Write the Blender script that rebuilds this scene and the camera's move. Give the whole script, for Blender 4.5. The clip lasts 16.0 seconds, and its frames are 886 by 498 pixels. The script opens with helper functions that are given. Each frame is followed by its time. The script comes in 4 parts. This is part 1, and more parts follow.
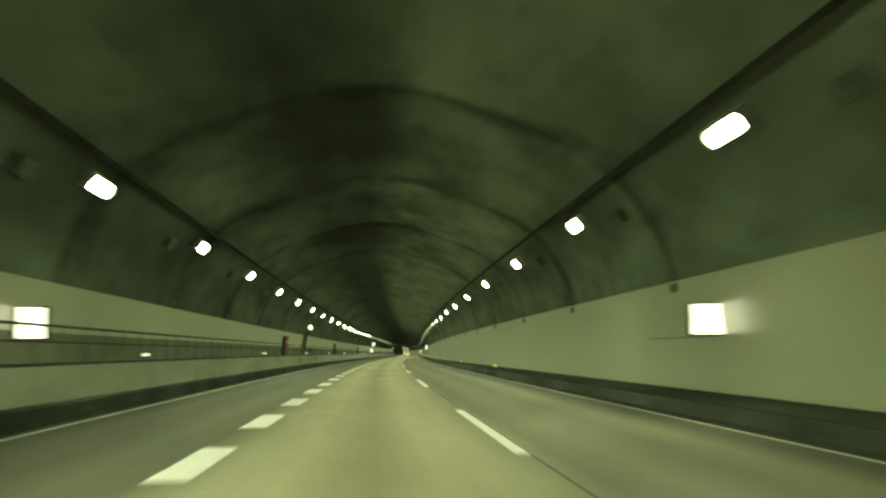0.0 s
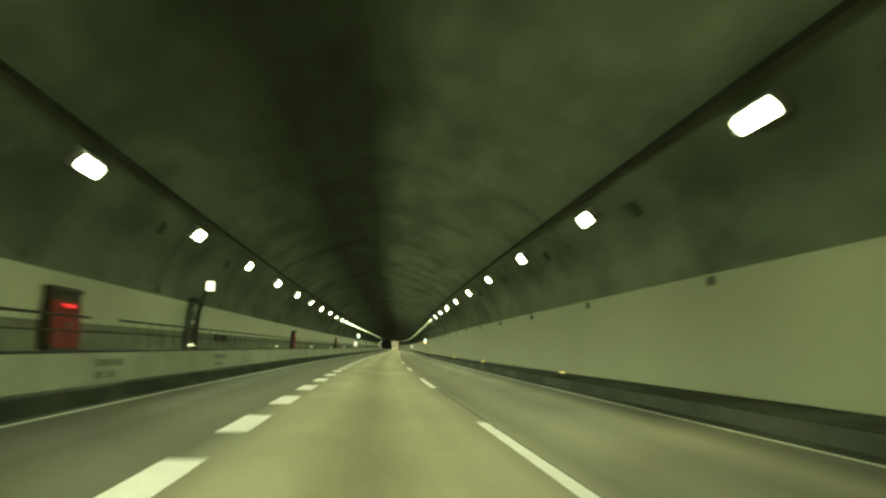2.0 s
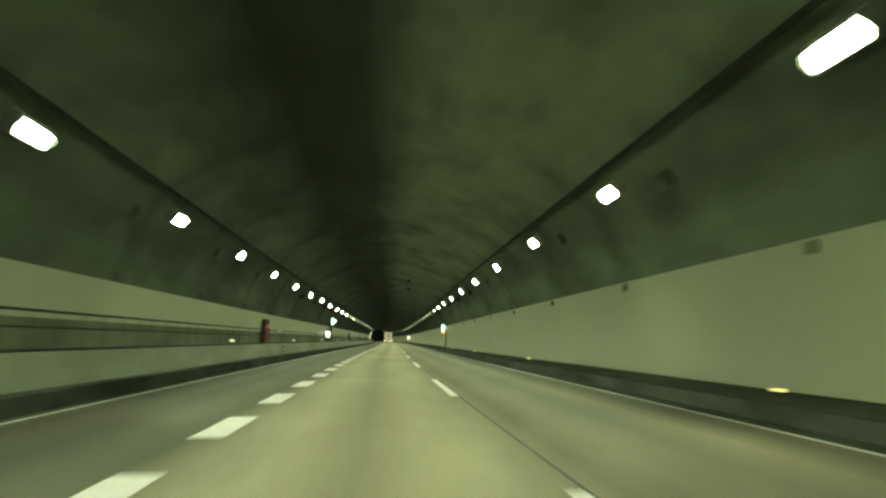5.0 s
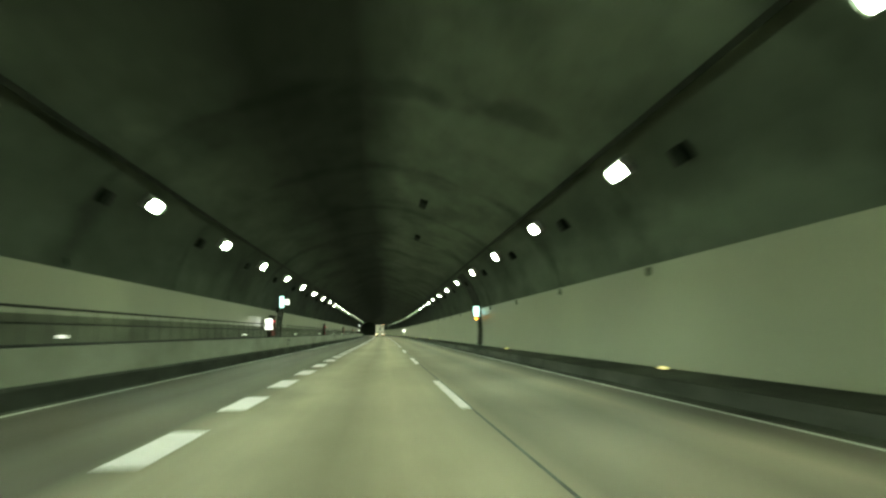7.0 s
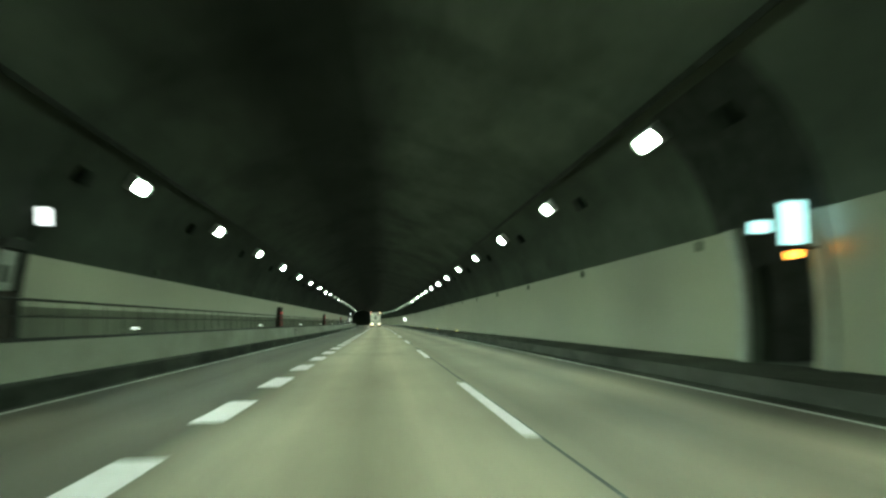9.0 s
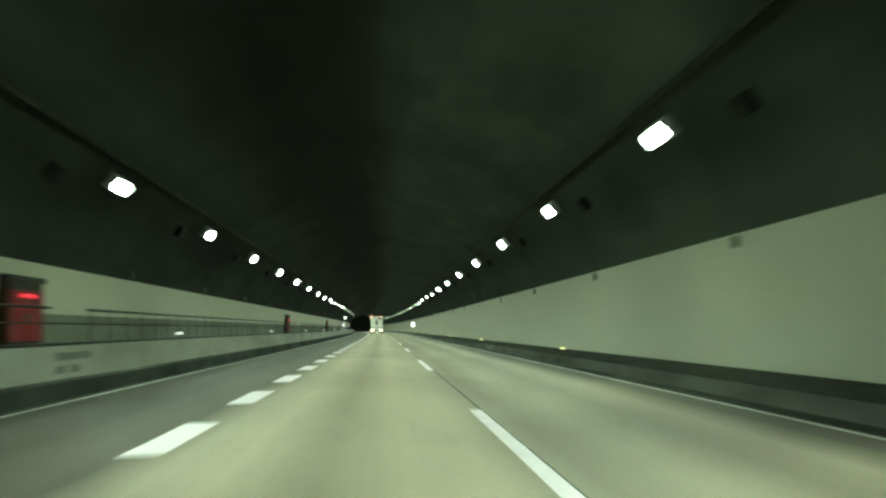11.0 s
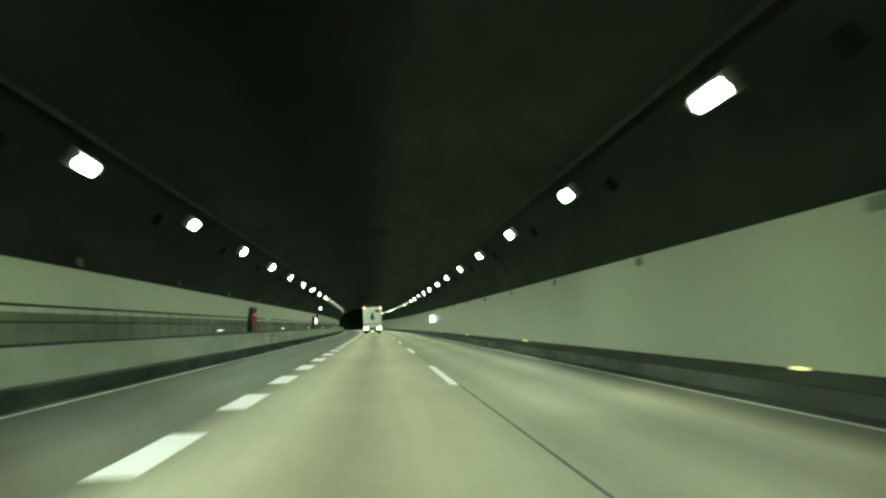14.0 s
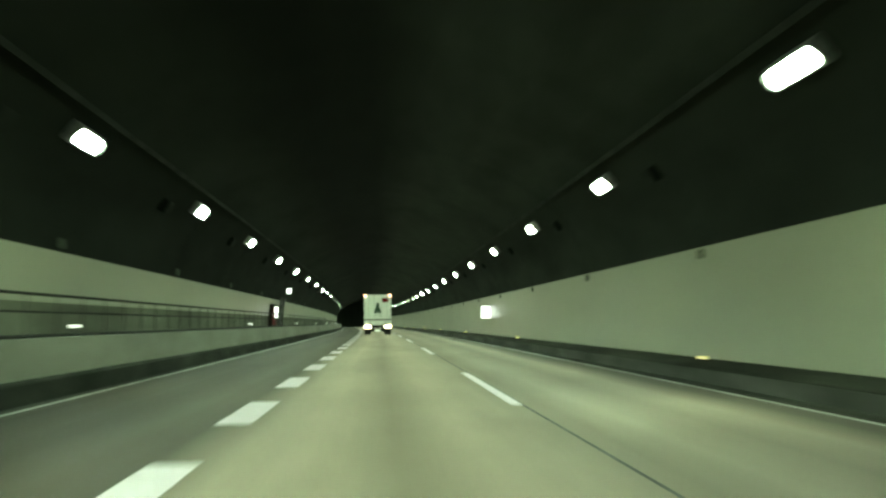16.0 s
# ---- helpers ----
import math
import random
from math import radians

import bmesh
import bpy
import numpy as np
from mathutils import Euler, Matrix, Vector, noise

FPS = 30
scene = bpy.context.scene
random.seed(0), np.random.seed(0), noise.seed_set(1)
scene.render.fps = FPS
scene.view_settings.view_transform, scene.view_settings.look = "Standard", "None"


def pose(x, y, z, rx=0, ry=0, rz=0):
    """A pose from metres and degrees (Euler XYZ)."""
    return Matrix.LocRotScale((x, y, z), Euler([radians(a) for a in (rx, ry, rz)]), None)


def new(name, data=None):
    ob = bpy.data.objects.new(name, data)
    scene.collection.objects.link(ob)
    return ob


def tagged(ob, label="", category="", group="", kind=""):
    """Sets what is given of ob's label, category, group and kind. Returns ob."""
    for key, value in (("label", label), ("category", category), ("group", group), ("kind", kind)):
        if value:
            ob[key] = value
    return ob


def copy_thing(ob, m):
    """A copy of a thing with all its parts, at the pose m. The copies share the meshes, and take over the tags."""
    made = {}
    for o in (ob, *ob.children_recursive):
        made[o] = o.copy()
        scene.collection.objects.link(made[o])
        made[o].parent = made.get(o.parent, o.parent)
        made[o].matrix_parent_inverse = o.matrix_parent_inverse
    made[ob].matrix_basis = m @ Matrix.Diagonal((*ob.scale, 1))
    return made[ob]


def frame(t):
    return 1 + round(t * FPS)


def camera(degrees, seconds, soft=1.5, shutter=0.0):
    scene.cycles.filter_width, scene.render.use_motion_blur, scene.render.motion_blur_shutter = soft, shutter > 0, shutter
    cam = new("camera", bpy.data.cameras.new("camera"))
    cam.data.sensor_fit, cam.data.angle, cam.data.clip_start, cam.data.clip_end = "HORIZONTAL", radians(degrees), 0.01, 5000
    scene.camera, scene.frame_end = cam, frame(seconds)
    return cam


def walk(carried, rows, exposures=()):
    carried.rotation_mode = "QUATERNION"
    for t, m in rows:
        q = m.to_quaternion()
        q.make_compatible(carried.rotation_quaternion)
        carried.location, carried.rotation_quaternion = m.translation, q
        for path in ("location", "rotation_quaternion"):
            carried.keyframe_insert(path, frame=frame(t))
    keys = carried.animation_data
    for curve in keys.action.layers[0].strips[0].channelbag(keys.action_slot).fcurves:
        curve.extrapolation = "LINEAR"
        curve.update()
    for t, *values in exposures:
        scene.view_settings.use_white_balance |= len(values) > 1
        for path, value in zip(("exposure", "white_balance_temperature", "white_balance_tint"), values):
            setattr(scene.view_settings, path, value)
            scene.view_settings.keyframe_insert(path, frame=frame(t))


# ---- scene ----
FOV, EYE = 50.86, 1.137
KNOTS = [-50 + 100 * i for i in range(10)]
BEND = [0.076, -0.359, -0.188, 0.043, 0.039, 0.218, 0.255, 0.250, 0.245, 0.243]    # left turn, thousandths per metre
RISE = [0.210, -0.040, 0.014, -0.009, 0.012, -0.017, 0.017, 0.017, 0.017, 0.017]
ROWS = [  # seconds, metres along the road, metres right of the line, yaw, pitch, roll
    (0.00, 3.39, -0.31, -4.30, 6.34, -0.50),
    (0.50, 14.60, -0.33, -4.33, 6.45, -0.40),
    (1.00, 25.08, -0.34, -4.25, 6.20, 0.10),
    (1.50, 36.32, -0.40, -4.40, 6.13, 0.10),
    (2.00, 47.53, -0.36, -4.41, 6.01, 0.63),
    (2.50, 58.76, -0.37, -4.37, 6.01, 0.77),
    (3.00, 69.99, -0.37, -4.24, 5.96, 0.93),
    (3.50, 81.25, -0.34, -4.01, 5.93, 0.38),
    (4.00, 92.44, -0.25, -3.85, 5.91, 0.00),
    (4.80, 110.38, -0.16, -3.87, 5.64, -0.12),
    (5.60, 128.31, -0.06, -3.88, 5.38, -0.24),
    (6.50, 148.49, 0.05, -3.90, 5.09, -0.37),
    (7.00, 159.80, 0.07, -3.88, 5.13, -0.58),
    (7.50, 171.12, 0.12, -3.76, 5.20, -0.78),
    (8.00, 182.42, 0.04, -3.78, 5.08, -0.94),
    (8.50, 193.58, -0.06, -3.94, 4.71, -1.29),
    (9.00, 204.80, -0.10, -3.91, 4.41, -1.33),
    (9.70, 220.31, -0.03, -3.84, 4.53, -1.36),
    (10.50, 238.04, 0.06, -3.76, 4.68, -1.41),
    (11.30, 255.80, 0.16, -3.67, 4.82, -1.25),
    (11.50, 260.34, 0.19, -3.66, 4.81, -1.35),
    (12.00, 271.60, 0.20, -3.83, 4.91, -1.95),
    (12.50, 282.85, 0.21, -3.95, 4.97, -2.65),
    (13.00, 294.06, 0.17, -4.06, 4.88, -2.68),
    (13.50, 305.25, 0.07, -4.12, 4.76, -2.40),
    (14.00, 316.48, -0.04, -4.00, 4.60, -1.63),
    (14.50, 327.78, -0.17, -3.86, 4.45, -1.18),
    (15.00, 338.94, -0.28, -3.73, 4.52, -0.75),
    (15.50, 350.08, -0.35, -3.62, 4.41, -0.37),
    (16.00, 361.26, -0.49, -3.81, 4.46, -0.67),
]
SOFT = 2.5
LORRY_S = 447.0
EXPOSURES = [(0.0, 0.11, 8800, -3), (1.0, 0.14, 9900, -2), (2.0, 0.08, 9000, -1), (3.0, 0.02, 7900, 0), (4.0, 0.14, 8100, 0), (6.5, 0.10, 7100, 5), (9.0, -0.04, 6000, 8), (11.5, 0.36, 6100, 10), (13.5, 0.32, 6200, 9), (16.0, 0.20, 6400, 2)]

# ---- the road's line: metres along it -> place and heading ----
GRID = np.arange(-150, 1202, 2.0)


def road_line():
    kh = np.interp(GRID, KNOTS, BEND) / 1000
    kv = np.interp(GRID, KNOTS, RISE) / 1000
    kh[GRID < -10] = 0
    kv[GRID < -10] = 0
    th, gr = np.cumsum(kh) * 2, np.cumsum(kv) * 2
    i0 = int(np.searchsorted(GRID, 0))
    th -= th[i0]
    gr -= gr[i0]
    x, y, z = -np.cumsum(np.sin(th)) * 2, np.cumsum(np.cos(th)) * 2, np.cumsum(gr) * 2
    return th, gr, x - x[i0], y - y[i0], z - z[i0]


LINE = road_line()


def at(s, x=0.0, z=0.0):
    """The world place of a point x metres right of the road's line and z above the road, s metres along."""
    th, gr, cx, cy, cz = [float(np.interp(s, GRID, a)) for a in LINE]
    return Vector((cx + x * math.cos(th), cy + x * math.sin(th), cz + z))


def heading(s):
    return float(np.interp(s, GRID, LINE[0])), float(np.interp(s, GRID, LINE[1]))


def here(s, x=0.0, z=0.0, turn=0.0):
    """The pose of a thing on the road: its y axis along the road, its x axis to the right."""
    th, gr = heading(s)
    return Matrix.Translation(at(s, x, z)) @ Matrix.Rotation(th + radians(turn), 4, "Z") @ Matrix.Rotation(gr, 4, "X")


def eye_pose(s, x, yaw, pitch, roll):
    th, gr = heading(s)
    turn = Matrix.Rotation(th + radians(yaw), 4, "Z") @ Matrix.Rotation(math.pi / 2 + gr + radians(pitch), 4, "X")
    return Matrix.Translation(at(s, x, EYE)) @ turn @ pose(0, 0, 0, 0, 0, roll)


cam = camera(FOV, 16.0, soft=SOFT, shutter=0.7)
walk(cam, [(r[0], eye_pose(*r[1:])) for r in ROWS], EXPOSURES)

# ---- world and white balance ----
world = bpy.data.worlds.new("world")
scene.world = world
world.use_nodes = True
world.node_tree.nodes["Background"].inputs[0].default_value = (0.01, 0.012, 0.01, 1)
world.node_tree.nodes["Background"].inputs[1].default_value = 0.02

LAMP_GLOW = 334.0          # tunnel lamps, the place's main light
LAMP_TINT = (0.73, 1.0, 0.66)

# ---- cross-section, in metres ----
MID, HUB, RAD = -0.365, 1.13, 6.62        # vault: centre, height of its hub, radius
LEFT_LINE, RIGHT_LINE = -2.168, 1.328     # lane lines
LEFT_EDGE, RIGHT_EDGE = -5.31, 4.73       # edge lines
PANEL_TOP, LEDGE, WALK = 2.60, 0.31, 0.95
S0, S1 = -70.0, 625.0                     # the built stretch
LAMP_STEP, LAMP_L, LAMP_R = 10.794, 22.018, 16.905
RING, RING0 = 10.5, -71.6               # cast rings of the vault
EXIT0, EXIT1 = 217.5, 220.5               # exit recess in the right wall
CROWN = 0.98                              # by which the crown lies below the circle of the walls


def vault_radius(a):
    """The vault's distance from its hub at the angle a above the right spring: a circle at the walls, a flatter arch above the lamps."""
    t = min(1.0, max(0.0, (math.degrees(min(a, math.pi - a)) - 20.0) / 50.0))
    return RAD - CROWN * t * t * (3 - 2 * t)



# ---- materials ----
def nodes_of(name):
    m = bpy.data.materials.new(name)
    m.use_nodes = True
    return m, m.node_tree.nodes, m.node_tree.links, m.node_tree.nodes["Principled BSDF"]


def ramp(nt, links, source, stops):
    r = nt.new("ShaderNodeValToRGB")
    el = r.color_ramp.elements
    while len(el) < len(stops):
        el.new(0.5)
    for e, (at_, c) in zip(el, stops):
        e.position = at_
        e.color = (*c, 1) if len(c) == 3 else c
    links.new(source, r.inputs[0])
    return r.outputs[0]


def grey(v):
    return (v, v, v)


def mixed(nt, links, kind, fac, a, b):
    n = nt.new("ShaderNodeMix")
    n.data_type, n.blend_type = "RGBA", kind
    if isinstance(fac, float):
        n.inputs[0].default_value = fac
    else:
        links.new(fac, n.inputs[0])
    for sock, v in ((n.inputs[6], a), (n.inputs[7], b)):
        if isinstance(v, tuple):
            sock.default_value = (*v, 1)
        else:
            links.new(v, sock)
    return n.outputs[2]


def noise_of(nt, links, vec, scale, detail=6.0, rough=0.6, stretch=(1, 1, 1)):
    mp = nt.new("ShaderNodeMapping")
    mp.inputs["Scale"].default_value = stretch
    links.new(vec, mp.inputs[0])
    n = nt.new("ShaderNodeTexNoise")
    n.inputs["Scale"].default_value = scale
    n.inputs["Detail"].default_value = detail
    n.inputs["Roughness"].default_value = rough
    links.new(mp.outputs[0], n.inputs[0])
    return n.outputs["Fac"]


def surface(name, dark, light, scale=3.0, rough=0.6, bump=0.15, metal=0.0, grain=60.0, coord="Object", stretch=(1, 1, 1), vary=0.0, spec=0.4, gloss=0.12):
    """A weathered surface: broad stains, fine grain, relief and uneven gloss."""
    m, nt, links, b = nodes_of(name)
    tc = nt.new("ShaderNodeTexCoord")
    vec = nt.new("ShaderNodeNewGeometry").outputs["Position"] if coord == "Place" else tc.outputs[coord]
    big = noise_of(nt, links, vec, scale, 5, 0.6, stretch)
    fine = noise_of(nt, links, vec, grain, 3, 0.7)
    col = ramp(nt, links, big, [(0.3, dark), (0.7, light)])
    col = mixed(nt, links, "MULTIPLY", 0.35, col, ramp(nt, links, fine, [(0.3, grey(0.6)), (0.7, grey(1.0))]))
    if vary:
        oi = nt.new("ShaderNodeObjectInfo")
        col = mixed(nt, links, "MULTIPLY", vary, col, ramp(nt, links, oi.outputs["Random"], [(0, grey(0.55)), (1, grey(1.0))]))
    links.new(col, b.inputs["Base Color"])
    links.new(ramp(nt, links, big, [(0.3, grey(min(1, rough + gloss))), (0.7, grey(max(0, rough - gloss)))]), b.inputs["Roughness"])
    b.inputs["Metallic"].default_value = metal
    b.inputs["Specular IOR Level"].default_value = spec
    bp = nt.new("ShaderNodeBump")
    bp.inputs["Strength"].default_value = bump
    bp.inputs["Distance"].default_value = 0.02
    links.new(fine, bp.inputs["Height"])
    links.new(bp.outputs[0], b.inputs["Normal"])
    return m


def glowing(name, colour, strength, rough=0.3):
    m, nt, links, b = nodes_of(name)
    tc = nt.new("ShaderNodeTexCoord")
    n = noise_of(nt, links, tc.outputs["Object"], 6.0, 2)
    b.inputs["Base Color"].default_value = (*[0.8 * c for c in colour], 1)
    b.inputs["Roughness"].default_value = rough
    links.new(ramp(nt, links, n, [(0.2, tuple(0.9 * c for c in colour)), (0.8, colour)]), b.inputs["Emission Color"])
    b.inputs["Emission Strength"].default_value = strength
    return m


def road_material():
    """Worn pale concrete paving: wheel-track wear, oil strips, long streaks, patches; headlight glow painted in lane by
    lane. UV is metres across and along.
    """
    m, nt, links, b = nodes_of("road_paving")
    tc = nt.new("ShaderNodeTexCoord")
    uv = tc.outputs["UV"]
    sep = nt.new("ShaderNodeSeparateXYZ")
    links.new(uv, sep.inputs[0])
    across = nt.new("ShaderNodeMapRange")
    across.inputs["From Min"].default_value = -6.0
    across.inputs["From Max"].default_value = 6.0
    links.new(sep.outputs[0], across.inputs["Value"])
    wob = noise_of(nt, links, uv, 0.5, 2, 0.5, (0.4, 0.08, 1))
    shift = nt.new("ShaderNodeMath")
    shift.operation = "MULTIPLY_ADD"
    links.new(wob, shift.inputs[0])
    shift.inputs[1].default_value = 0.05
    links.new(across.outputs[0], shift.inputs[2])

    # headlight glow put into the colour: middle lane brightened, outer lanes and edges darkened
    def lanes(beam_levels, outer):
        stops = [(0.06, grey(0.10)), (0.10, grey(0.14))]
        for c, beam in zip((-3.74, -0.42, 3.03), beam_levels):
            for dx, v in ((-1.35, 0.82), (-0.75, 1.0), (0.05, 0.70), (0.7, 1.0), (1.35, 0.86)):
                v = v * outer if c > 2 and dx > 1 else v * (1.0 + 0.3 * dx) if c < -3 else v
                stops.append(((c + dx + 6.0) / 12.0 + 0.025, grey(v * beam)))
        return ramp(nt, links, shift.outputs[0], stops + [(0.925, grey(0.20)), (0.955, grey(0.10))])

    # further in, the painted lane brightness rises, most of all in the right lane
    further_in = nt.new("ShaderNodeMapRange")
    further_in.inputs["From Min"].default_value = 150.0
    further_in.inputs["From Max"].default_value = 270.0
    links.new(sep.outputs[1], further_in.inputs["Value"])
    tracks_and_beam = mixed(nt, links, "MIX", further_in.outputs[0], lanes((0.19, 1.04, 0.46), 0.45), lanes((0.19, 1.16, 0.74), 0.38))
    base = ramp(nt, links, noise_of(nt, links, uv, 0.35, 5, 0.6, (1, 0.25, 1)), [(0.3, (0.403, 0.33, 0.26)), (0.7, (0.54, 0.453, 0.36))])
    streak = ramp(nt, links, noise_of(nt, links, uv, 2.2, 5, 0.65, (1, 0.012, 1)), [(0.3, grey(0.84)), (0.7, grey(1.0))])
    blot = ramp(nt, links, noise_of(nt, links, uv, 0.45, 3, 0.55, (0.9, 0.22, 1)), [(0.24, grey(0.6)), (0.42, grey(1.0))])
    fine_f = noise_of(nt, links, uv, 45.0, 3, 0.8)
    fine = ramp(nt, links, fine_f, [(0.3, grey(0.72)), (0.7, grey(1.0))])
    col = mixed(nt, links, "MULTIPLY", 1.0, base, tracks_and_beam)
    col = mixed(nt, links, "MULTIPLY", 0.8, col, streak)
    col = mixed(nt, links, "MULTIPLY", 0.5, col, blot)
    col = mixed(nt, links, "MULTIPLY", 0.6, col, fine)
    links.new(col, b.inputs["Base Color"])
    links.new(ramp(nt, links, streak, [(0.8, grey(0.55)), (1.0, grey(0.66))]), b.inputs["Roughness"])
    b.inputs["Specular IOR Level"].default_value = 0.06
    bp = nt.new("ShaderNodeBump")
    bp.inputs["Strength"].default_value = 0.25
    bp.inputs["Distance"].default_value = 0.01
    links.new(fine_f, bp.inputs["Height"])
    links.new(bp.outputs[0], b.inputs["Normal"])
    return m


def vault_material(name="vault_concrete", shade=1.0):
    """Sooty cast concrete: every cast ring of its own tone, blotches, drips; UV is metres round and along. Darker rings
    further in.
    """
    m, nt, links, b = nodes_of(name)
    tc = nt.new("ShaderNodeTexCoord")
    uv = tc.outputs["UV"]
    sep = nt.new("ShaderNodeSeparateXYZ")
    links.new(uv, sep.inputs[0])

    def calc(op, a, b_):
        n = nt.new("ShaderNodeMath")
        n.operation = op
        for sock, v in ((n.inputs[0], a), (n.inputs[1], b_)):
            if isinstance(v, float):
                sock.default_value = v
            else:
                links.new(v, sock)
        n.inputs[2].default_value = 0.1
        return n.outputs[0]

    ring = calc("FLOOR", calc("DIVIDE", calc("SUBTRACT", sep.outputs[1], RING0), RING), 0.0)
    wn = nt.new("ShaderNodeTexWhiteNoise")
    wn.noise_dimensions = "1D"
    links.new(ring, wn.inputs["W"])
    tone = ramp(nt, links, wn.outputs["Value"], [(0, grey(0.93)), (1, grey(1.0))])
    base = ramp(nt, links, noise_of(nt, links, uv, 0.55, 5, 0.55, (1, 0.22, 1)), [(0.3, (0.176, 0.202, 0.160)), (0.52, (0.224, 0.26, 0.206)), (0.72, (0.277, 0.317, 0.255))])
    drips = ramp(nt, links, noise_of(nt, links, uv, 0.9, 4, 0.55, (0.75, 0.4, 1)), [(0.3, grey(0.78)), (0.65, grey(1.0))])
    patch = ramp(nt, links, noise_of(nt, links, uv, 0.42, 4, 0.55, (1, 0.4, 1)), [(0.34, grey(0.66)), (0.54, grey(1.0))])
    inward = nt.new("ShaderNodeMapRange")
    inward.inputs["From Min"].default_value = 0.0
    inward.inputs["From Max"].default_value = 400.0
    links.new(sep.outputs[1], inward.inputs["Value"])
    # base colour falls to about a sixth between 100 and 320 m
    inward_tone = ramp(nt, links, inward.outputs[0], [(0.26, grey(1.0)), (0.43, grey(0.80)), (0.53, grey(0.58)), (0.61, grey(0.36)), (0.70, grey(0.22)), (0.80, grey(0.155))])
    # long dark band beside the crown, its left flank darker than its right
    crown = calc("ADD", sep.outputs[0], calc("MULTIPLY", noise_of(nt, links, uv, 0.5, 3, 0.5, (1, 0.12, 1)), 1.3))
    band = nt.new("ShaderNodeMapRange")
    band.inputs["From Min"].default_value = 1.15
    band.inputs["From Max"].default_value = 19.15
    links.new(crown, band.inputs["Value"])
    crown_band = ramp(nt, links, band.outputs[0], [(0.0, grey(0.85)), (0.15, grey(1.0)), (0.36, grey(1.0)), (0.47, grey(0.85)), (0.56, grey(0.22)), (0.68, grey(0.17)), (0.78, grey(0.46)), (0.88, grey(0.78)), (1.0, grey(0.8))])
    # seepage stains spreading from the ring joints
    frac = calc("FRACT", calc("DIVIDE", calc("SUBTRACT", sep.outputs[1], RING0), RING), 0.0)
    near = calc("MULTIPLY", calc("ABSOLUTE", calc("SUBTRACT", frac, 0.5), 0.0), 2.0)
    wet = calc("ADD", near, calc("MULTIPLY", noise_of(nt, links, uv, 0.4, 4, 0.55), 1.3))
    seep = ramp(nt, links, calc("MULTIPLY", wet, 0.5), [(0.74, grey(1.0)), (0.86, grey(0.45))])
    col = mixed(nt, links, "MULTIPLY", 1.0, base, tone)
    outer = ramp(nt, links, inward.outputs[0], [(0.11, grey(0.9)), (0.17, grey(0.35)), (0.38, grey(0.35)), (0.44, grey(0.65)), (0.53, grey(0.6)), (0.60, grey(0.2))])
    col = mixed(nt, links, "MULTIPLY", outer, col, seep)
    # darker bands below the lamps, paler strips above the panels
    around = nt.new("ShaderNodeMapRange")
    around.inputs["From Min"].default_value = 0.0
    around.inputs["From Max"].default_value = math.pi * RAD
    links.new(calc("ADD", sep.outputs[0], calc("MULTIPLY", noise_of(nt, links, uv, 0.6, 3, 0.5, (1, 0.3, 1)), 0.5)), around.inputs["Value"])
    bands = ramp(nt, links, around.outputs[0], [(0.115, grey(0.78)), (0.155, grey(0.52)), (0.20, grey(0.58)), (0.25, grey(0.95)), (0.77, grey(0.95)), (0.82, grey(0.58)), (0.87, grey(0.50)), (0.905, grey(0.66))])
    col = mixed(nt, links, "MULTIPLY", 0.9, col, bands)
    # the crown band is a little weaker at the start
    band_weight = ramp(nt, links, inward.outputs[0], [(0.09, grey(0.82)), (0.19, grey(1.0))])
    col = mixed(nt, links, "MULTIPLY", band_weight, col, crown_band)
    col = mixed(nt, links, "MULTIPLY", 0.8, col, drips)
    col = mixed(nt, links, "MULTIPLY", 0.9, col, patch)
    col = mixed(nt, links, "MULTIPLY", 1.0, col, inward_tone)
    # old leaks: large dark blots in the outer rings
    leak = ramp(nt, links, noise_of(nt, links, uv, 0.30, 3, 0.5, (1, 0.55, 1)), [(0.43, grey(1.0)), (0.60, grey(0.40))])
    where = ramp(nt, links, inward.outputs[0], [(0.03, grey(0.0)), (0.06, grey(0.62)), (0.13, grey(0.62)), (0.17, grey(0.0))])
    col = mixed(nt, links, "MULTIPLY", where, col, leak)
    # two outer rings with a blackened crown that fades along the ring
    reach = nt.new("ShaderNodeMapRange")
    reach.inputs["From Max"].default_value = math.pi * RAD
    links.new(calc("ADD", sep.outputs[0], calc("MULTIPLY", calc("SUBTRACT", noise_of(nt, links, uv, 0.7, 3, 0.5), 0.5), 2.5)), reach.inputs["Value"])
    crown_part = ramp(nt, links, reach.outputs[0], [(0.31, grey(0.0)), (0.41, grey(1.0)), (0.60, grey(1.0)), (0.70, grey(0.0))])
    black = calc("ADD", calc("COMPARE", ring, 11.0), calc("MULTIPLY", calc("COMPARE", ring, 9.0), 0.6))
    black = calc("MULTIPLY", calc("MULTIPLY", black, crown_part), calc("SUBTRACT", 1.0, calc("MULTIPLY", frac, 0.7)))
    col = mixed(nt, links, "MULTIPLY", black, col, grey(0.48))
    col = mixed(nt, links, "MULTIPLY", 1.0, col, grey(shade))
    links.new(col, b.inputs["Base Color"])
    b.inputs["Roughness"].default_value = 0.85
    b.inputs["Specular IOR Level"].default_value = 0.03
    bp = nt.new("ShaderNodeBump")
    bp.inputs["Strength"].default_value = 0.3
    bp.inputs["Distance"].default_value = 0.03
    links.new(noise_of(nt, links, uv, 8.0, 6, 0.7), bp.inputs["Height"])
    links.new(bp.outputs[0], b.inputs["Normal"])
    return m


